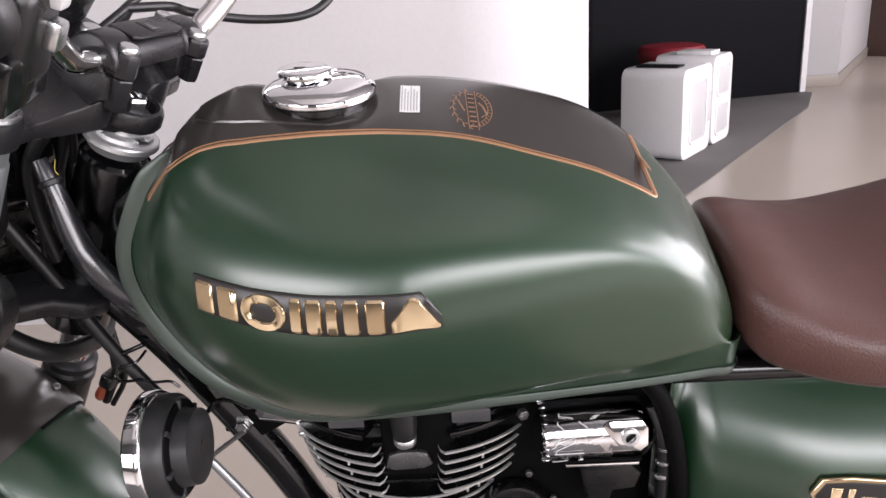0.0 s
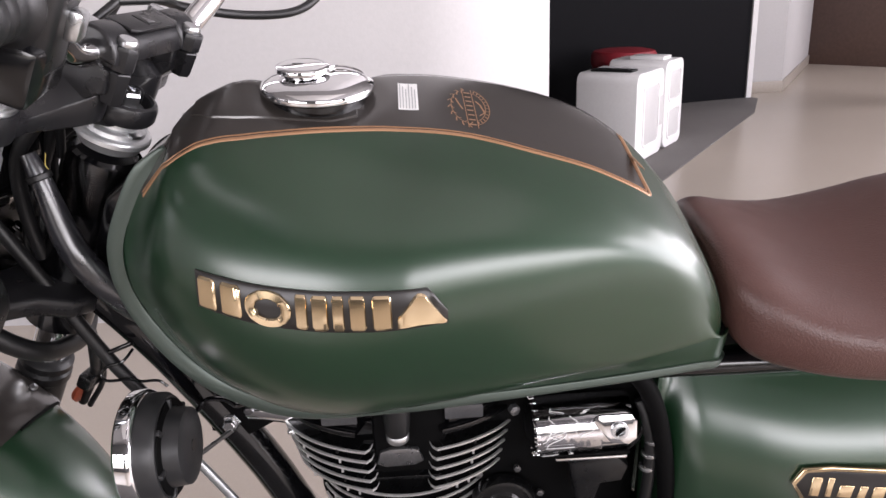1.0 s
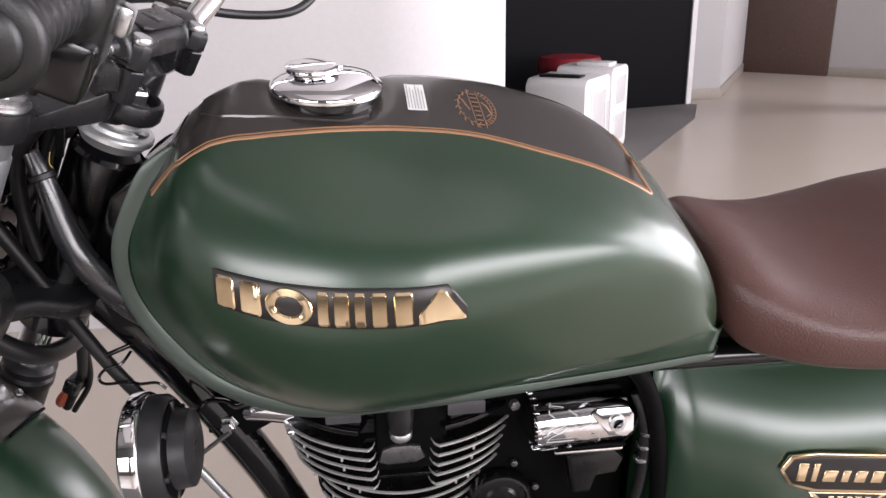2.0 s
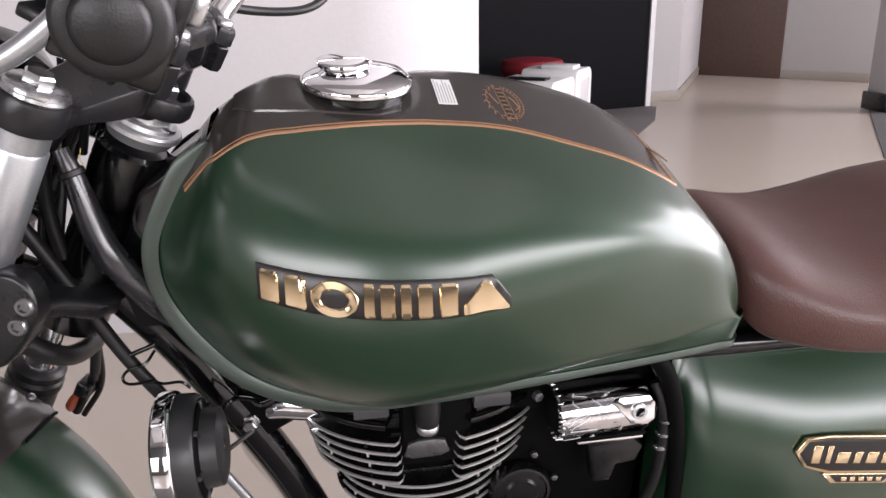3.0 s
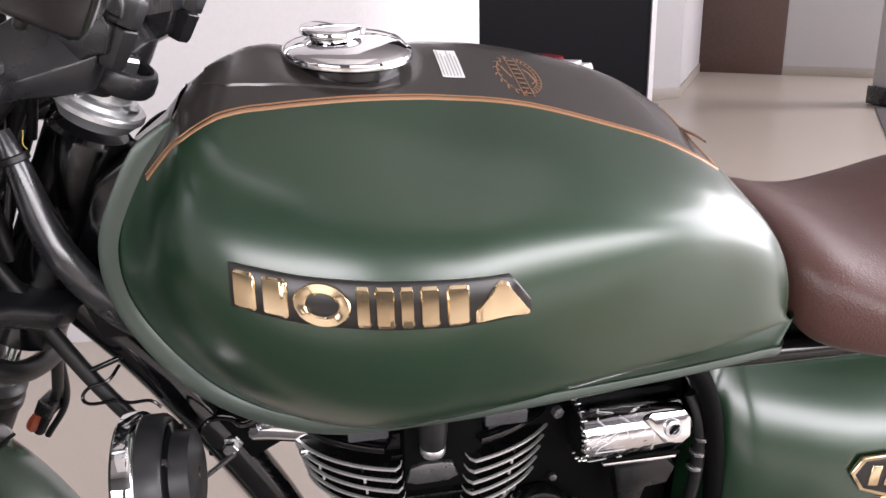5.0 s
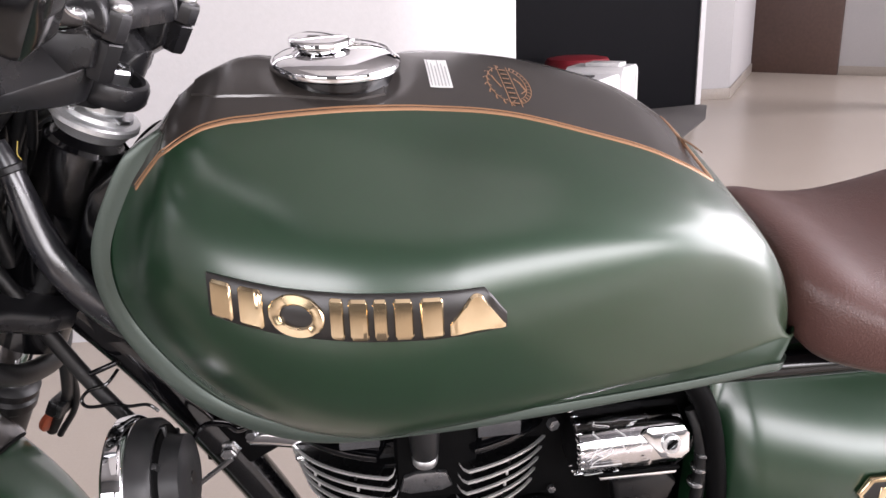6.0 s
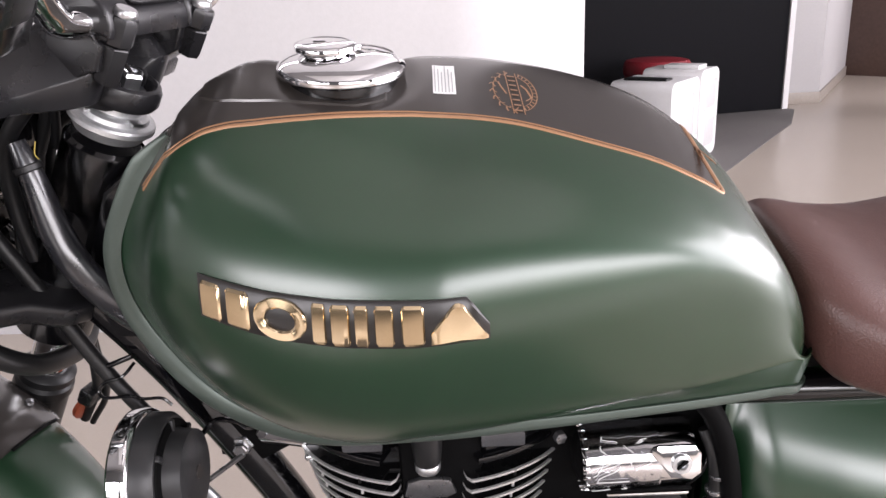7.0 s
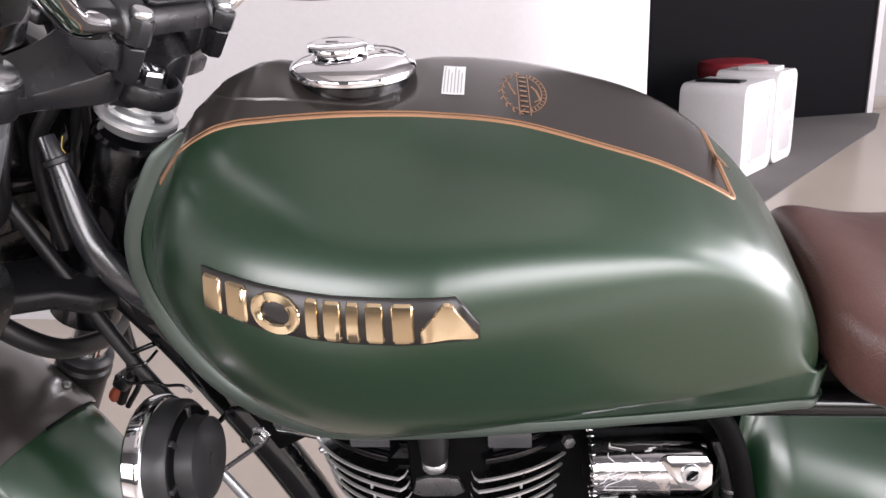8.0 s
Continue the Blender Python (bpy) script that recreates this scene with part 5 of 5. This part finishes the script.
def fin_size(k):
    """Half length and half width of the k-th fin from the top; the lowest belong to the narrower cylinder."""
    return (0.139 - 0.0032 * k, 0.086) if k < 7 else (0.098, 0.078)


def fin_point(q, a, b, p=1.95):
    c, s = math.cos(q), math.sin(q)
    return FIN_X + math.copysign(abs(c) ** (2 / p), c) * a, math.copysign(abs(s) ** (2 / p), s) * b


def fin_outline(k, n=96):
    out = []
    for q in np.linspace(0, 2 * math.pi, n, endpoint=False):
        x, v = fin_point(q, *fin_size(k))
        # the fins of the head stop short at the plug well
        out.append((x, max(v, -0.064) if k < 7 and abs(x + 0.056) < 0.041 else v))
    return out


for k in range(2, 11):
    w = 0.697 - 0.0132 * k
    a, b = fin_size(k)
    part("fin", prism(fin_outline(k), 0.0023, 0, Matrix.Translation((0, 0, w))), ENGINE_BLACK, engine)
    # machined bright edges either side of the plug well
    for lo, hi, well in ((190, 252, 1), (285, 350, -1)) if k < 7 else ((200, 340, 0),):
        rows = []
        line = [fin_point(q, a + 0.0006, b + 0.0006) for q in np.linspace(radians(lo), radians(hi), 26)]
        # beside the well the edge turns in
        if well > 0:
            line += [(line[-1][0] + 0.0045, line[-1][1] + 0.004), (line[-1][0] + 0.0075, line[-1][1] + 0.013)]
        elif well < 0:
            line = [(line[0][0] - 0.0075, line[0][1] + 0.013), (line[0][0] - 0.0045, line[0][1] + 0.004)] + line
        for x, v in line:
            xi, vi = FIN_X + (x - FIN_X) * 0.98, v * 0.98
            rows.append([(xi, vi, w + 0.0028), (x, v, w + 0.0024), (x, v, w - 0.0001), (xi, vi, w - 0.0004)])
        part("fin_edge", sheet(rows)[0], FIN_EDGE, engine, "bright machined fin edge", 30)
    for q in (214, 238, 304, 330):
        x, v = fin_point(radians(q), a - 0.001, b - 0.001)
        part("fin_nub", block((0.0026, 0.0036, 0.0060), 0.0007, Matrix.Translation((x, v, w - 0.002))), FIN_EDGE if (k + q) % 3 else ENGINE_BLACK, engine)
for w, a, b in ((0.687, 0.131, 0.083), (0.696, 0.124, 0.079), (0.705, 0.116, 0.075), (0.716, 0.108, 0.068), (0.727, 0.100, 0.062), (0.738, 0.096, 0.060)):
    ledge = [fin_point(q, a, b) for q in np.linspace(0, 2 * math.pi, 80, endpoint=False)]
    part("head_ledge", prism([(x, max(v, -0.058) if abs(x + 0.056) < 0.041 else v) for x, v in ledge], 0.0070, 0.0016, Matrix.Translation((0, 0, w))), GLOSS_BLACK, engine)
for x0, x1 in ((-0.134, -0.099), (-0.012, 0.026)):
    part("head_facet", prism([(x0, -0.079), (x1, -0.079), (x1, -0.050), (x0, -0.050)], 0.018, 0.003, Matrix.Translation((0, 0, 0.706))), HEAD_GREY, engine)
# solid near-black block that stands in for the dark of the well
part("well_shade_block", block((0.076, 0.034, 0.13), 0.008, Matrix.Translation((-0.048, -0.0530, 0.694))), DULL_SHADE_BLACK, engine)
part("plug_cap", lathe([(0.0135, 0.042), (0.0135, 0.020), (0.0120, 0.006), (0.0100, 0.0)], 28, axes((-0.060, -0.080, 0.691), (1, 0, 0), (0.0, 0.10, 1))), RUBBER, engine, "black spark plug cap")
part("plug_collar", lathe([(0.0100, -0.004), (0.0112, -0.002), (0.0118, 0.004), (0.0105, 0.006)], 28, axes((-0.060, -0.080, 0.689), (1, 0, 0), (0.0, 0.10, 1))), SATIN, engine)
part("head_plate", prism([(-0.083, 0.648), (-0.079, 0.664), (-0.068, 0.668), (-0.050, 0.668), (-0.040, 0.666), (-0.035, 0.650), (-0.044, 0.645), (-0.074, 0.644)], 0.006, 0.002, Matrix(((1, 0, 0, 0), (0, 0, -1, -0.069), (0, 1, 0, 0), (0, 0, 0, 1)))), STEEL_DARK, engine)
part("cylinder_head", block((0.17, 0.13, 0.05), 0.014, Matrix.Translation((-0.050, 0, 0.748)), steps=3), ENGINE_BLACK, engine)
part("crankcase", block((0.36, 0.27, 0.21), 0.05, Matrix.Translation((0.06, 0.0, 0.385)), steps=4), ENGINE_BLACK, engine)
part("crank_cover", lathe([(0.115, 0), (0.112, 0.012), (0.100, 0.022), (0.06, 0.026), (0.001, 0.027)], 48, axes((0.02, -0.133, 0.40), (1, 0, 0), (0, -1, 0))), ENGINE_BLACK, engine)
bar("exhaust_header", [(-0.130, -0.010, 0.664), (-0.180, -0.008, 0.679), (-0.222, 0.004, 0.672), (-0.243, 0.022, 0.630), (-0.222, 0.05, 0.54), (-0.14, 0.09, 0.37), (0.05, 0.12, 0.30)], 0.019, CHROME, engine, "chrome exhaust header", 20, 50)
part("exhaust_stud", lathe([(0.006, 0), (0.0065, 0.003), (0.0065, 0.008), (0.004, 0.009), (0.004, 0.016), (0.001, 0.017)], 12, axes((-0.150, -0.026, 0.661), (0, 0, 1), (-1, -0.15, 0)) @ Matrix.Diagonal((1, 1, 1.7, 1))), SATIN, engine)

# throttle body with its chrome cover, partly wrapped in clear film
body_m = axes((0.077, -0.066, 0.681), (0, -1, 0), (1, 0, 0.04))
intake = part("throttle_body", lathe([(0.012, -0.006), (0.020, -0.003), (0.025, 0.002)], 24, body_m), DULL_SHADE_BLACK, bike, "black throttle body")
chrome_cover = part("chrome_cover", lathe([(0.0255, 0.000), (0.0292, 0.002), (0.0292, 0.094), (0.0275, 0.099), (0.020, 0.102), (0.001, 0.1025)], 56, body_m), CHROME, bike, "polished chrome cylinder cover, still in protective film")
for k in range(20):
    a = 2 * math.pi * k / 20
    part("cover_tooth", block((0.0022, 0.0022, 0.006), 0.0004, body_m @ Matrix.Rotation(a, 4, "Z") @ Matrix.Translation((0.0296, 0, 0.002))), CHROME, chrome_cover)
FLAT = axes((0.158, -0.0915, 0.694), (1, 0, 0), (0, -1, 0.30))
part("cover_flat", prism([(-0.024, 0.010), (-0.018, 0.016), (0.014, 0.016), (0.020, 0.008), (0.020, -0.010), (0.012, -0.016), (-0.006, -0.014)], 0.005, 0.0015, FLAT), CHROME, chrome_cover)
part("cover_screw", lathe([(0.0085, 0.004), (0.0090, 0.006), (0.0085, 0.0085), (0.0050, 0.0090), (0.0042, 0.0062), (0.001, 0.0062)], 24, FLAT @ Matrix.Translation((0.002, 0.0, 0))), SATIN, chrome_cover)
part("screw_slot", block((0.012, 0.0026, 0.003), 0.0006, FLAT @ Matrix.Translation((0.002, 0.0, 0.0085)) @ Matrix.Rotation(0.7, 4, "Z")), DULL_SHADE_BLACK, chrome_cover)
part("cover_bead", block((0.074, 0.005, 0.0045), 0.0018, Matrix.Translation((0.136, -0.0885, 0.6545))), CHROME, chrome_cover)
part("cover_groove", block((0.078, 0.004, 0.0028), 0.0008, Matrix.Translation((0.136, -0.0895, 0.6600))), DULL_SHADE_BLACK, chrome_cover)
rows = []
rng = random.Random(4)
for i in range(20):
    rows.append([tuple(body_m @ Vector(((0.0300 + 0.0015 * rng.random()) * math.cos(q), (0.0300 + 0.0015 * rng.random()) * math.sin(q), 0.001 + 0.066 * i / 19))) for q in np.linspace(-1.9, 1.3, 30)])
rng = random.Random(9)
for k in range(12):
    z0, q0 = 0.004 + 0.058 * rng.random(), -1.2 + 2.2 * rng.random()
    z1, q1 = min(0.066, max(0.002, z0 + 0.06 * (rng.random() - 0.5))), q0 + 1.1 * (rng.random() - 0.4)
    line = [tuple(body_m @ Vector((0.0316 * math.cos(q0 + (q1 - q0) * u), 0.0316 * math.sin(q0 + (q1 - q0) * u), z0 + (z1 - z0) * u + 0.003 * math.sin(7 * u + k)))) for u in np.linspace(0, 1, 7)]
    # thin white threads stand in for the glints along the film's creases
    part("film_glint", tube(line, 0.00035, 20, 6), LABEL_WHITE, chrome_cover)
film = part("protective_film", sheet(rows)[0], FILM, chrome_cover, "wrinkled clear protective film", 25)
for x, v, w in ((0.058, -0.064, 0.704),):
    part("intake_bolt", lathe([(0.0058, 0), (0.0062, 0.002), (0.0055, 0.006), (0.001, 0.0065)], 6, axes((x, v, w), (1, 0, 0), (0.3, -1, 0.1))), STEEL_DARK, intake, "", 20)
# near-black fillers, added to keep the gaps behind engine and tank dark
part("airbox_filler", block((0.190, 0.13, 0.30), 0.02, Matrix.Translation((0.108, 0.020, 0.630)), steps=3), DULL_SHADE_BLACK, bike, "near-black block filling a dark gap in the frame")
part("battery_tray_filler", block((0.24, 0.034, 0.15), 0.008, Matrix.Translation((0.38, 0.0, 0.740))), DULL_SHADE_BLACK, bike)
part("seat_base", prism([(0.250, 0.765), (0.262, 0.815), (0.300, 0.820), (0.50, 0.82), (0.70, 0.82), (0.70, 0.80), (0.40, 0.785)], 0.14, 0.012, Matrix(((1, 0, 0, 0), (0, 0, -1, 0.07), (0, 1, 0, 0), (0, 0, 0, 1)))), DULL_SHADE_BLACK, seat, "near-black seat base, filling the dark gap behind the tank")
part("clutch_arm_cover", prism([(0.115, 0.645), (0.165, 0.650), (0.178, 0.635), (0.172, 0.615), (0.150, 0.612), (0.145, 0.590), (0.125, 0.590), (0.120, 0.615)], 0.02, 0.005, Matrix(((1, 0, 0, 0), (0, 0, -1, -0.066), (0, 1, 0, 0), (0, 0, 0, 1)))), PLASTIC, bike)
bar("breather_hose", [(0.185, -0.075, 0.715), (0.193, -0.085, 0.69), (0.198, -0.088, 0.64), (0.195, -0.085, 0.57), (0.17, -0.08, 0.50)], 0.0065, RUBBER, None, "", 10, 30)
part("starter_cover", lathe([(0.036, 0.0), (0.0355, 0.010), (0.033, 0.0135), (0.030, 0.0140), (0.0285, 0.0115), (0.020, 0.0120), (0.017, 0.0150), (0.001, 0.0155)], 40, axes((0.050, -0.054, 0.566), (1, 0, 0), (0, -1, 0.12))), ENGINE_BLACK, bike, "round black engine cover")
for x, w in ((0.024, 0.604), (0.092, 0.572), (0.066, 0.610)):
    part("cover_bolt", lathe([(0.0042, 0), (0.0045, 0.0015), (0.0040, 0.0045), (0.001, 0.005)], 6, axes((x, -0.050, w), (1, 0, 0), (0, -1, 0.1))), STEEL_DARK, bike, "", 20)
bar("sensor_wire", [(0.180, -0.070, 0.735), (0.192, -0.078, 0.705), (0.186, -0.080, 0.670), (0.172, -0.070, 0.640)], 0.0024, GLOSS_BLACK, None, "", 8, 30)
for k in range(3):
    part("hose_clamp", lathe([(0.0072, 0), (0.0085, 0.001), (0.0085, 0.004), (0.0072, 0.005)], 16, axes((0.1975 - 0.001 * k, -0.087, 0.675 - 0.018 * k), (1, 0, 0), (0.1, 0, -1))), SATIN, bike)

# ---- things standing in the showroom ----
face = Vector((1.576 - 1.298, 5.004 - 4.627)).normalized()
back = Vector((-face.y, face.x))


def display_block(name, start, width, height, depth, holes, notch, label):
    """A white lacquered block with its rounded front face turned along the carpet's edge."""
    thing = tagged(new(name), label, "display block", "white display blocks")
    m = Matrix(((face.x, 0, back.x, start[0]), (face.y, 0, back.y, start[1]), (0, 1, 0, 0.008), (0, 0, 0, 1)))
    part("body", prism(rounded(width, height, 0.06, 6, width / 2, height / 2), depth, 0.006, m, steps=3), WHITE_GLOSS, thing)
    for x, y, w, h in holes:
        part("recess", prism(rounded(w, h, 0.03, 5, x, y), 0.004, 0.001, m @ Matrix.Translation((0, 0, -0.003))), PALE_GREY, thing)
        ring = rounded(w + 0.02, h + 0.02, 0.035, 5, x, y)
        part("recess_lip", tube([(*(m @ Vector((px, py, -0.002))),) for px, py in ring + ring[:1]], 0.007, 60, 8), WHITE_GLOSS, thing)
    if notch:
        x, y, w, h = notch
        part("notch", prism([(x, y), (x + w, y), (x + w, y + h), (x, y + h)], 0.004, 0.001, m @ Matrix.Translation((0, 0, -0.005))), PALE_GREY, thing)
    return thing


display_block("display_block", (1.298, 4.627), 0.46, 0.52, 0.38, [(0.24, 0.26, 0.24, 0.34)], (0.36, 0.17, 0.09, 0.18), "white lacquered display block with one open recess, on the carpet")
display_block("display_block", (1.590, 5.022), 0.34, 0.545, 0.38, [(0.17, 0.39, 0.20, 0.17), (0.17, 0.15, 0.20, 0.17)], None, "white lacquered display block with two recesses, on the carpet")
tray = tagged(part("dark_tray", block((0.26, 0.10, 0.012), 0.004, Matrix(((back.x, face.x, 0, 1.22), (back.y, face.y, 0, 4.86), (0, 0, 1, 0.535), (0, 0, 0, 1)))), PLASTIC), "small dark tray lying on a white display block", "tray")
leaflet = tagged(part("leaflet", block((0.22, 0.15, 0.022), 0.002, Matrix(((back.x, face.x, 0, 1.55), (back.y, face.y, 0, 5.23), (0, 0, 1, 0.565), (0, 0, 0, 1)))), WHITE_GLOSS), "white leaflet lying on a display block", "leaflets")
pouf = tagged(new("pouf"), "round red leatherette pouf by the dark wall", "pouf")
pm = Matrix.Translation((1.62, 6.12, 0.006)) @ Matrix.Diagonal((0.80, 0.80, 1.23, 1))
part("body", lathe([(0.27, 0.0), (0.285, 0.02), (0.29, 0.30), (0.285, 0.335)], 48, pm), RED_LEATHER, pouf)
part("cushion", lathe([(0.285, 0.335), (0.30, 0.345), (0.305, 0.375), (0.30, 0.405), (0.28, 0.425), (0.20, 0.435), (0.002, 0.438)], 48, pm), RED_LEATHER, pouf, "padded red top")
tagged(part("floor_mat", prism([(4.90, 6.57), (3.45, 4.47), (5.3, 3.65), (7.6, 4.6)], 0.008, 0.002), CARPET), "flat charcoal display mat on the beige floor", "mat", kind="structure")
stand = tagged(new("display_stand"), "grey display stand with a black foot, beside the mat", "stand")
part("foot", block((0.30, 0.30, 0.15), 0.008, Matrix.Translation((4.80, 6.18, 0.084))), PLASTIC, stand, "black foot")
part("post", block((0.26, 0.26, 1.9), 0.008, Matrix.Translation((4.81, 6.18, 1.10))), PALE_GREY, stand)
